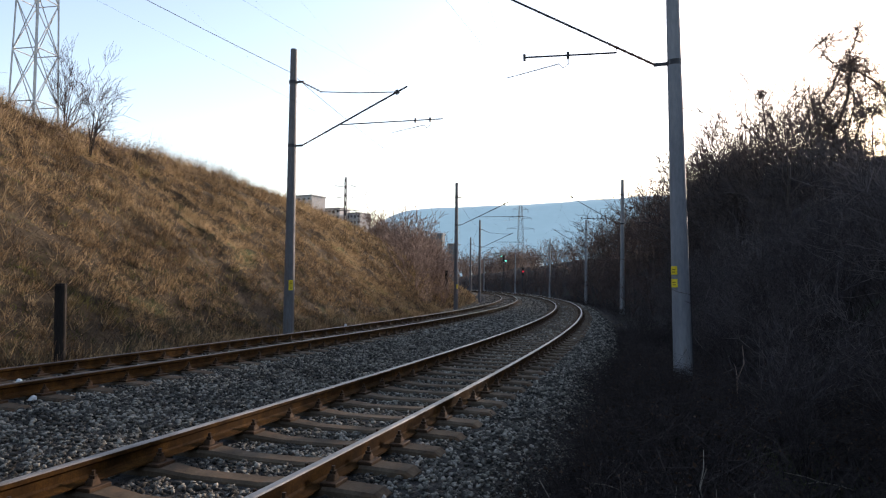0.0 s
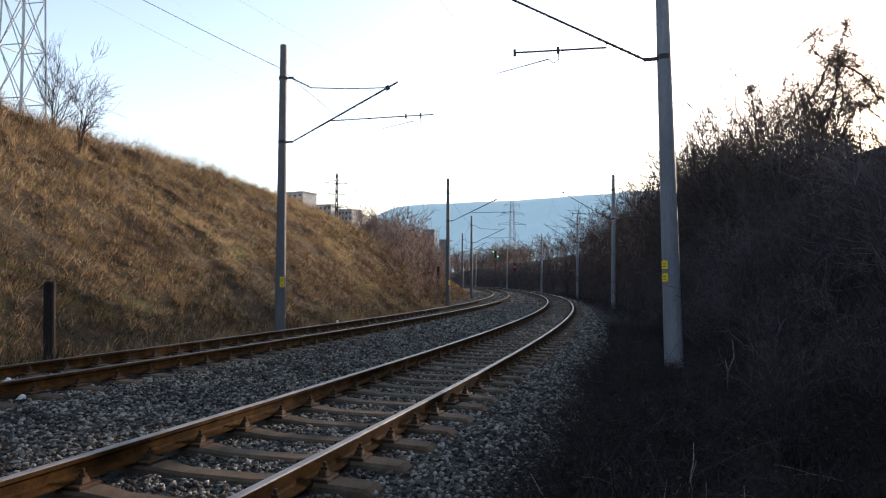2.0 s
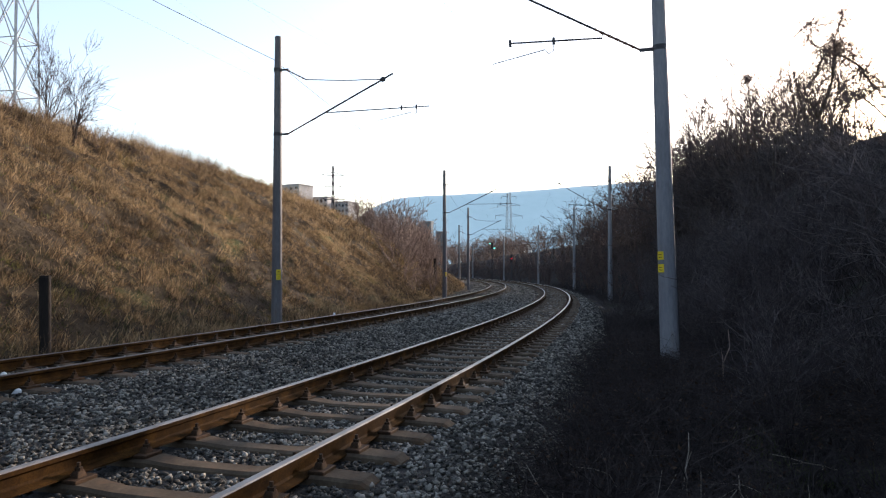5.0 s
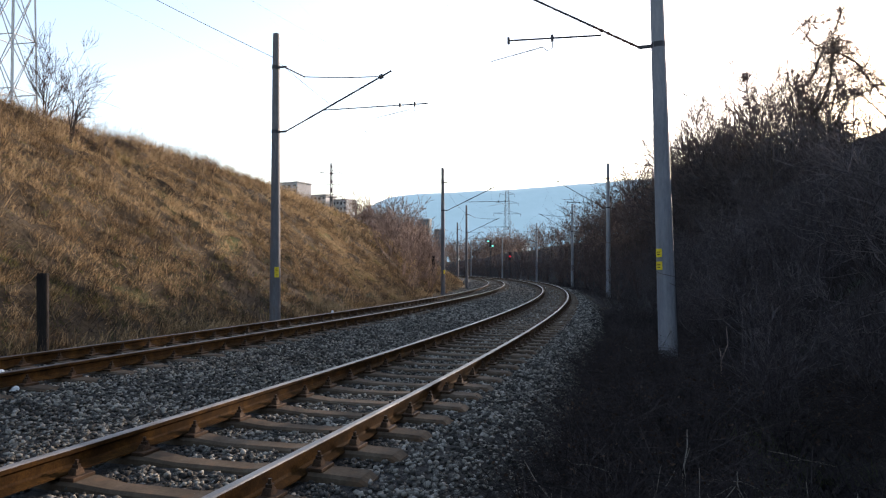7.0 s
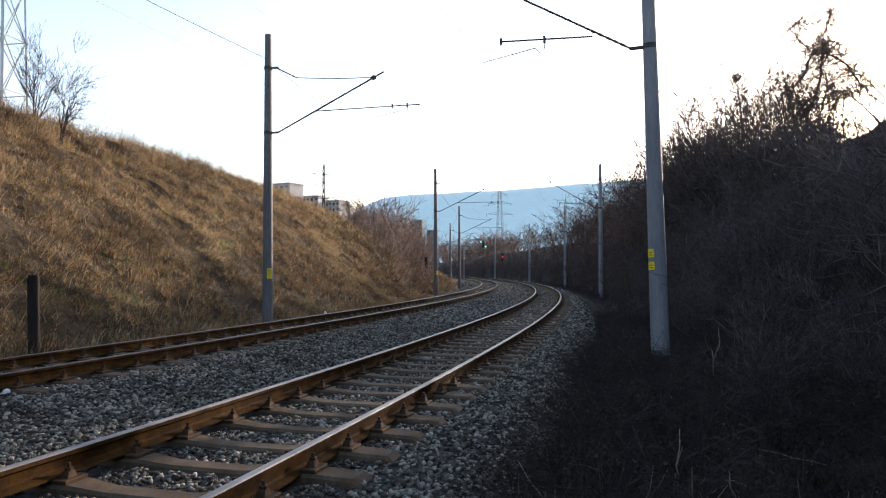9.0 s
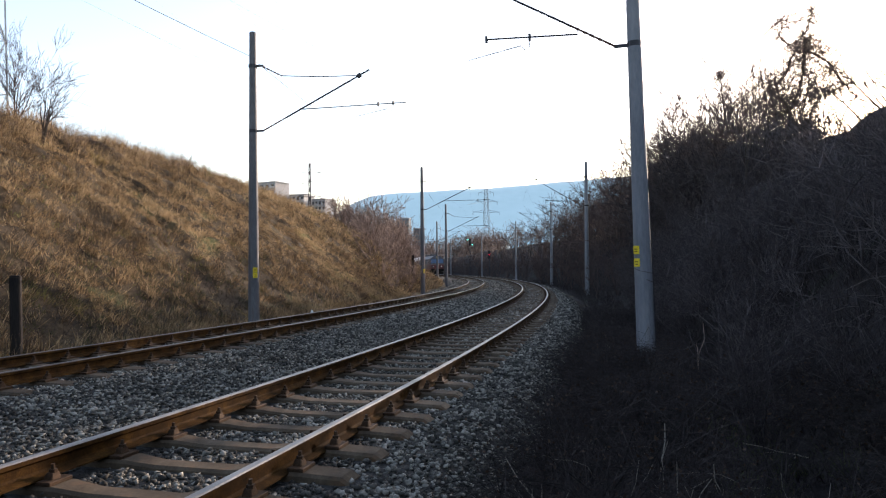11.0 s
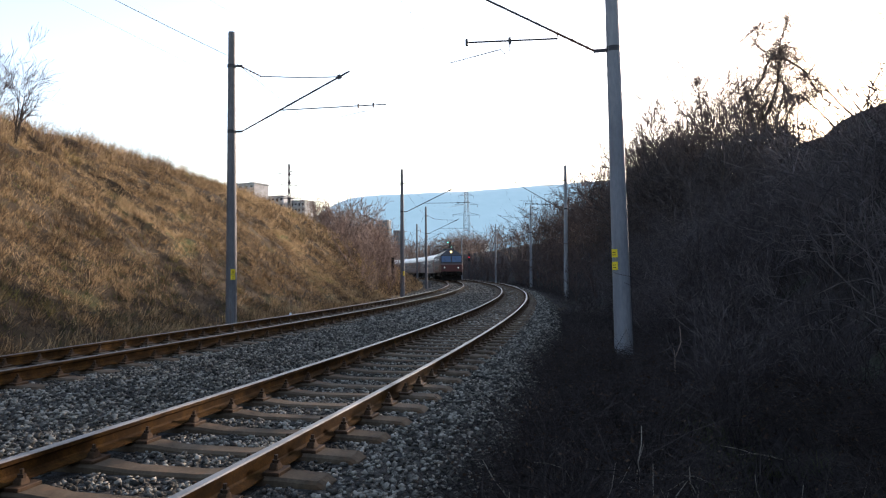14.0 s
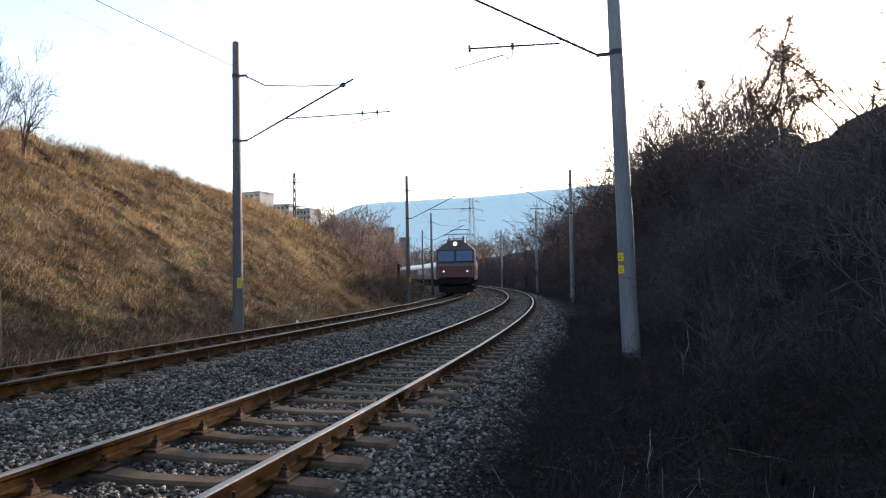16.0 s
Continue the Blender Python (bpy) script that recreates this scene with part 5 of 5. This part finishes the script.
def hull(length, section, rake=0.0, knee=2.3, pinch=0.94, slots=None):
    """A body lofted from a half section (x, z) mirrored; its ends lean back above the knee."""
    ring = [(x, z) for x, z in section] + [(-x, z) for x, z in section[::-1] if x > 0]
    n = len(ring)
    h = length / 2
    back = lambda z: max(0.0, z - knee) * rake
    stations = [(-1, 0.0, pinch), (-1, 0.7, 1.0), (1, 0.7, 1.0), (1, 0.0, pinch)]
    v = []
    for sg, inset, k in stations:
        v += [(x * k, sg * (h - inset - back(z)), z) for x, z in ring]
    sh = Shape()
    faces, sl = [], []
    for i in range(3):
        for j in range(n):
            faces.append([i * n + j, i * n + (j + 1) % n, (i + 1) * n + (j + 1) % n, (i + 1) * n + j])
            zm = (ring[j][1] + ring[(j + 1) % n][1]) / 2
            sl.append(slots(zm) if slots else 0)
    base = len(sh.m)
    sh.add(v, faces)
    sh.m[base:] = sl
    # end faces in horizontal bands, so that paint can change with the height
    for k in (0, 3):
        m = len(section)
        for j in range(m - 1):
            a, b = k * n + j, k * n + j + 1
            c, d = k * n + (n - 1 - j), k * n + (n - 2 - j)
            if section[0][0] == 0:
                continue
            quad = [a, b, d, c] if section[j + 1][0] > 0 else [a, b, c]
            sh.f.append(quad)
            sh.m.append(slots((section[j][1] + section[j + 1][1]) / 2) if slots else 0)
    return sh


def wheelset_shape(r):
    sh = Shape()
    for x in (-0.75, 0.75):
        sg = 1 if x > 0 else -1
        sh.tube([(x - sg * 0.07, 0, 0), (x - sg * 0.04, 0, 0), (x - sg * 0.039, 0, 0), (x + sg * 0.06, 0, 0)], [r + 0.03, r + 0.03, r, r], 24)
        sh.tube([(x + sg * 0.06, 0, 0), (x + sg * 0.14, 0, 0)], [0.14, 0.12], 10)
        for q in range(3):
            sh.box((x + sg * 0.065, 0.0, 0.0), (0.02, 0.06, r * 1.7), tilt=Matrix.Rotation(q * math.pi / 3, 3, "X"))
    sh.tube([(-0.8, 0, 0), (0.8, 0, 0)], 0.09, 10)
    return sh


def bogie(parent, y, r, base, motor=False):
    b = Shape()
    for x in (-1.05, 1.05):
        b.box((x, y, r + 0.12), (0.14, base + 1.3, 0.3), bevel=0.03)
        for dy in (-base / 2, base / 2):
            b.box((x, y + dy, r), (0.24, 0.36, 0.4), bevel=0.04)
            b.tube([(x, y + dy - 0.3, r + 0.05), (x, y + dy - 0.3, r + 0.5)], 0.1, 8)
            b.tube([(x, y + dy + 0.3, r + 0.05), (x, y + dy + 0.3, r + 0.5)], 0.1, 8)
    b.box((0, y, r + 0.15), (2.1, 0.5, 0.3), bevel=0.03)
    part("bogie_frame", b, BOGIEMAT, parent)
    sets = []
    wm = wheelset_shape(r).mesh("wheelset", BOGIEMAT)
    for dy in (-base / 2, base / 2):
        sets.append(part("wheelset", wm, BOGIEMAT, parent, at=pose(0, y + dy, r)))
    return sets


def pantograph(parent, y, rise, z0=4.02):
    p = Shape()
    for x in (-0.55, 0.55):
        p.tube([(x, y - 0.6, z0), (x, y - 0.6, z0 + 0.3)], [0.09, 0.05], 8)
        p.tube([(x, y + 0.6, z0), (x, y + 0.6, z0 + 0.3)], [0.09, 0.05], 8)
        p.tube([(x, y - 0.6, z0 + 0.3), (x * 1.1, y + 0.9 * (1 - rise * 0.4), z0 + 0.35 + rise * 0.55), (x * 1.2, y, z0 + 0.45 + rise * 1.1)], 0.025, 6)
    p.tube([(-0.6, y - 0.6, z0 + 0.3), (0.6, y - 0.6, z0 + 0.3)], 0.03, 6)
    for dy in (-0.15, 0.15):
        p.tube([(-0.95, y + dy, z0 + 0.38 + rise * 1.1), (-0.7, y + dy, z0 + 0.48 + rise * 1.1), (0.7, y + dy, z0 + 0.48 + rise * 1.1), (0.95, y + dy, z0 + 0.38 + rise * 1.1)], 0.022, 6)
    part("pantograph", p, DARKSTEEL, parent, "dark folded pantograph" if rise < 0.3 else "raised pantograph")


LOCO_LEN, LOCO_R = 15.2, 0.625
LOCO_SECTION = [(1.3, 1.02), (1.44, 1.14), (1.47, 1.9), (1.47, 2.1), (1.47, 2.28), (1.47, 3.25), (1.3, 3.42), (0.9, 3.72), (0.5, 3.96), (0.0, 4.02)]


def locomotive():
    L = thing("locomotive", "dull red electric locomotive with lit headlamps", "locomotive")
    paint = lambda z: 2 if 2.1 < z < 2.28 else (1 if z > 2.28 else 0)
    part("body", hull(LOCO_LEN, LOCO_SECTION, rake=0.3, slots=paint), [LOCORED, LOCODARK, BANDPAINT], L)
    h = LOCO_LEN / 2
    for sg in (1, -1):
        zc = 2.83
        yc = h - (zc - 2.3) * 0.3
        lean = Matrix.Rotation(math.atan(0.3) * sg, 3, "X")
        for x in (-0.66, 0.66):
            w = part("windscreen", Shape().box((x, sg * (yc + 0.02), zc), (1.2, 0.05, 0.84), tilt=lean, bevel=0.0), CABGLASS, L, "bluish raked cab windscreen")
            fr = Shape()
            for dx, dz, sx, sz in ((0, 0.43, 1.28, 0.04), (0, -0.43, 1.28, 0.04), (0.61, 0, 0.04, 0.86), (-0.61, 0, 0.04, 0.86)):
                off = lean @ Vector((dx, 0.03 * sg, dz))
                fr.box((x + off.x, sg * (yc + 0.02) + off.y, zc + off.z), (sx, 0.05, sz), tilt=lean)
            part("window_frame", fr, BLACK, w)
            o = lean @ Vector((0, 0.06 * sg, -0.05))
            part("wiper", Shape().box((x + 0.15, sg * (yc + 0.03) + o.y, zc - 0.1), (0.03, 0.03, 0.6), tilt=Matrix.Rotation(0.4, 3, "Y")), BLACK, w)
        lit = sg > 0
        yl = h - (3.72 - 2.3) * 0.3
        part("headlamp_housing", Shape().tube([(0, sg * (yl - 0.5), 3.74), (0, sg * (yl + 0.1), 3.74)], [0.26, 0.24], 14), LOCODARK, L)
        part("headlamp", Shape().tube([(0, sg * (yl + 0.1), 3.74), (0, sg * (yl + 0.14), 3.74)], [0.15, 0.14], 16), LAMPON if lit else GLASSDARK, L, "lit round headlamp" if lit else "unlit headlamp")
        for x in (-0.86, 0.86):
            part("marker_lamp_housing", Shape().tube([(x, sg * (h - 0.1), 1.72), (x, sg * (h + 0.06), 1.72)], [0.19, 0.17], 14), LOCODARK, L)
            part("marker_lamp", Shape().tube([(x, sg * (h + 0.06), 1.72), (x, sg * (h + 0.09), 1.72)], [0.065, 0.06], 12), LAMPLOW if lit else GLASSDARK, L, "small lit marker lamp" if lit else "")
            part("buffer", Shape().tube([(x, sg * (h - 0.05), 1.05), (x, sg * (h + 0.35), 1.05), (x, sg * (h + 0.36), 1.05), (x, sg * (h + 0.44), 1.05)], [0.11, 0.1, 0.25, 0.24], 14), BOGIEMAT, L, "round steel buffer")
            part("handrail", Shape().tube([(x * 1.45, sg * (h + 0.03), 1.35), (x * 1.45, sg * (h + 0.07), 1.4), (x * 1.45, sg * (h + 0.07), 2.0), (x * 1.45, sg * (h + 0.03), 2.05)], 0.018, 6), BANDPAINT, L)
        part("coupling_hook", Shape().box((0, sg * (h + 0.12), 1.02), (0.12, 0.35, 0.2), bevel=0.03).tube([(0, sg * (h + 0.3), 1.0), (0, sg * (h + 0.34), 0.6)], 0.035, 6), BOGIEMAT, L)
        part("bumper_beam", Shape().box((0, sg * (h - 0.05), 1.0), (2.7, 0.22, 0.42), bevel=0.03), BOGIEMAT, L)
        part("snow_plough", Shape().box((0, sg * (h - 0.25), 0.45), (2.5, 0.12, 0.55), tilt=Matrix.Rotation(0.25 * sg, 3, "X"), bevel=0.02), BOGIEMAT, L)
        part("footplate", Shape().box((0, sg * (h + 0.12), 1.27), (2.3, 0.24, 0.04), bevel=0.01), BOGIEMAT, L)
    for sg in (1, -1):
        for y in np.linspace(-4.2, 4.2, 5):
            part("side_window", Shape().box((sg * 1.475, y, 2.85), (0.03, 0.9, 0.5), bevel=0.0), GLASSDARK, L)
        for y in np.linspace(-3.2, 3.2, 4):
            part("louvre", Shape().box((sg * 1.478, y, 1.7), (0.03, 1.1, 0.5)), LOCODARK, L)
        part("cab_door", Shape().box((sg * 1.478, 5.9, 2.2), (0.03, 0.7, 1.9), bevel=0.0), LOCORED, L)
        part("cab_side_window", Shape().box((sg * 1.495, 5.9, 2.83), (0.02, 0.5, 0.6)), GLASSDARK, L)
    roof = Shape()
    for y in (-3.4, -1.0, 1.2, 3.2):
        roof.box((0.2, y, 4.12), (1.2, 1.2, 0.22), bevel=0.03)
        roof.tube([(-0.5, y, 4.0), (-0.5, y, 4.5)], [0.09, 0.05], 8)
    roof.tube([(-0.5, -3.4, 4.5), (-0.5, 3.2, 4.5)], 0.025, 6)
    part("roof_gear", roof, LOCODARK, L)
    pantograph(L, 4.3, 0.12)
    pantograph(L, -4.6, 1.0)
    part("underframe", Shape().box((0, 0, 0.85), (2.3, 4.2, 0.5), bevel=0.05), BOGIEMAT, L)
    sets = bogie(L, 4.1, LOCO_R, 3.2) + bogie(L, -4.1, LOCO_R, 3.2)
    return L, sets


COACH_LEN = 24.5
COACH_SECTION = [(1.3, 0.95), (1.41, 1.05), (1.42, 1.8), (1.42, 2.8), (1.4, 3.0), (1.3, 3.3), (1.0, 3.62), (0.55, 3.82), (0.0, 3.9)]


def coach():
    C = thing("passenger_coach", "grey passenger coach with a pale roof", "railway coach", "coaches of the train")
    part("body", hull(COACH_LEN, COACH_SECTION, rake=0.0, pinch=0.97, slots=lambda z: 1 if z > 2.95 else 0), [COACHSIDE, COACHROOF], C)
    wm = Shape().box((0, 0, 0), (0.03, 1.25, 0.85)).mesh("window", GLASSDARK)
    dm = Shape().box((0, 0, 0), (0.03, 0.75, 1.95)).mesh("door", LOCORED)
    for sg in (1, -1):
        for y in np.linspace(-9.2, 9.2, 10):
            part("window", wm, GLASSDARK, C, at=pose(sg * 1.422, y, 2.3))
        for y in (-11.3, 11.3):
            part("door", dm, COACHSIDE, C, at=pose(sg * 1.43, y, 2.05))
        part("gangway", Shape().box((0, sg * (COACH_LEN / 2 + 0.12), 2.15), (1.3, 0.3, 2.3), bevel=0.08), BOGIEMAT, C)
        for x in (-0.86, 0.86):
            part("buffer", Shape().tube([(x, sg * COACH_LEN / 2, 1.05), (x, sg * (COACH_LEN / 2 + 0.3), 1.05)], [0.1, 0.2], 12), BOGIEMAT, C)
    part("underframe", Shape().box((0, 0, 0.8), (2.2, 8.0, 0.5), bevel=0.08), BOGIEMAT, C)
    vents = Shape()
    for y in np.linspace(-9, 9, 7):
        vents.box((0, y, 3.92), (0.35, 0.35, 0.14), bevel=0.03)
    part("roof_vents", vents, COACHROOF, C)
    bogie(C, 8.6, 0.46, 2.5)
    bogie(C, -8.6, 0.46, 2.5)
    return C


LOCO, LOCO_WHEELS = locomotive()
COACHES = [coach()]
for _ in range(3):
    COACHES.append(copy_thing(COACHES[0], Matrix()))


# ---- motion ----
SPEED, NOSE_END = 18.3, 50.3      # metres a second; the nose's place along the line at the clip's end


def vehicle_pose(nose, length, inset):
    """Both bogies on the left track; the front points back along the line, towards the camera."""
    a, b = (Vector(on_line(nose + d, -SPACING, LIFT)) for d in (inset, length - inset))
    y = (a - b).normalized()
    x = y.cross(Vector((0, 0, 1))).normalized()
    z = x.cross(y)
    m = Matrix((x, y, z)).transposed().to_4x4()
    return Matrix.Translation((a + b) / 2) @ m


def motions():
    times = [i * 0.5 for i in range(33)]
    nose = lambda t: NOSE_END + SPEED * (16.0 - t)
    walk(LOCO, [(t, vehicle_pose(nose(t), LOCO_LEN, 3.5)) for t in times])
    for i, c in enumerate(COACHES):
        lead = LOCO_LEN + 0.9 + i * (COACH_LEN + 0.6)
        walk(c, [(t, vehicle_pose(nose(t) + lead, COACH_LEN, 3.65)) for t in times])
    turns = [i / 30 for i in range(481)]
    for w in LOCO_WHEELS:
        at = Matrix.Translation(w.matrix_basis.translation)
        walk(w, [(t, at @ Matrix.Rotation(-SPEED * t / LOCO_R, 4, "X")) for t in turns])


motions()
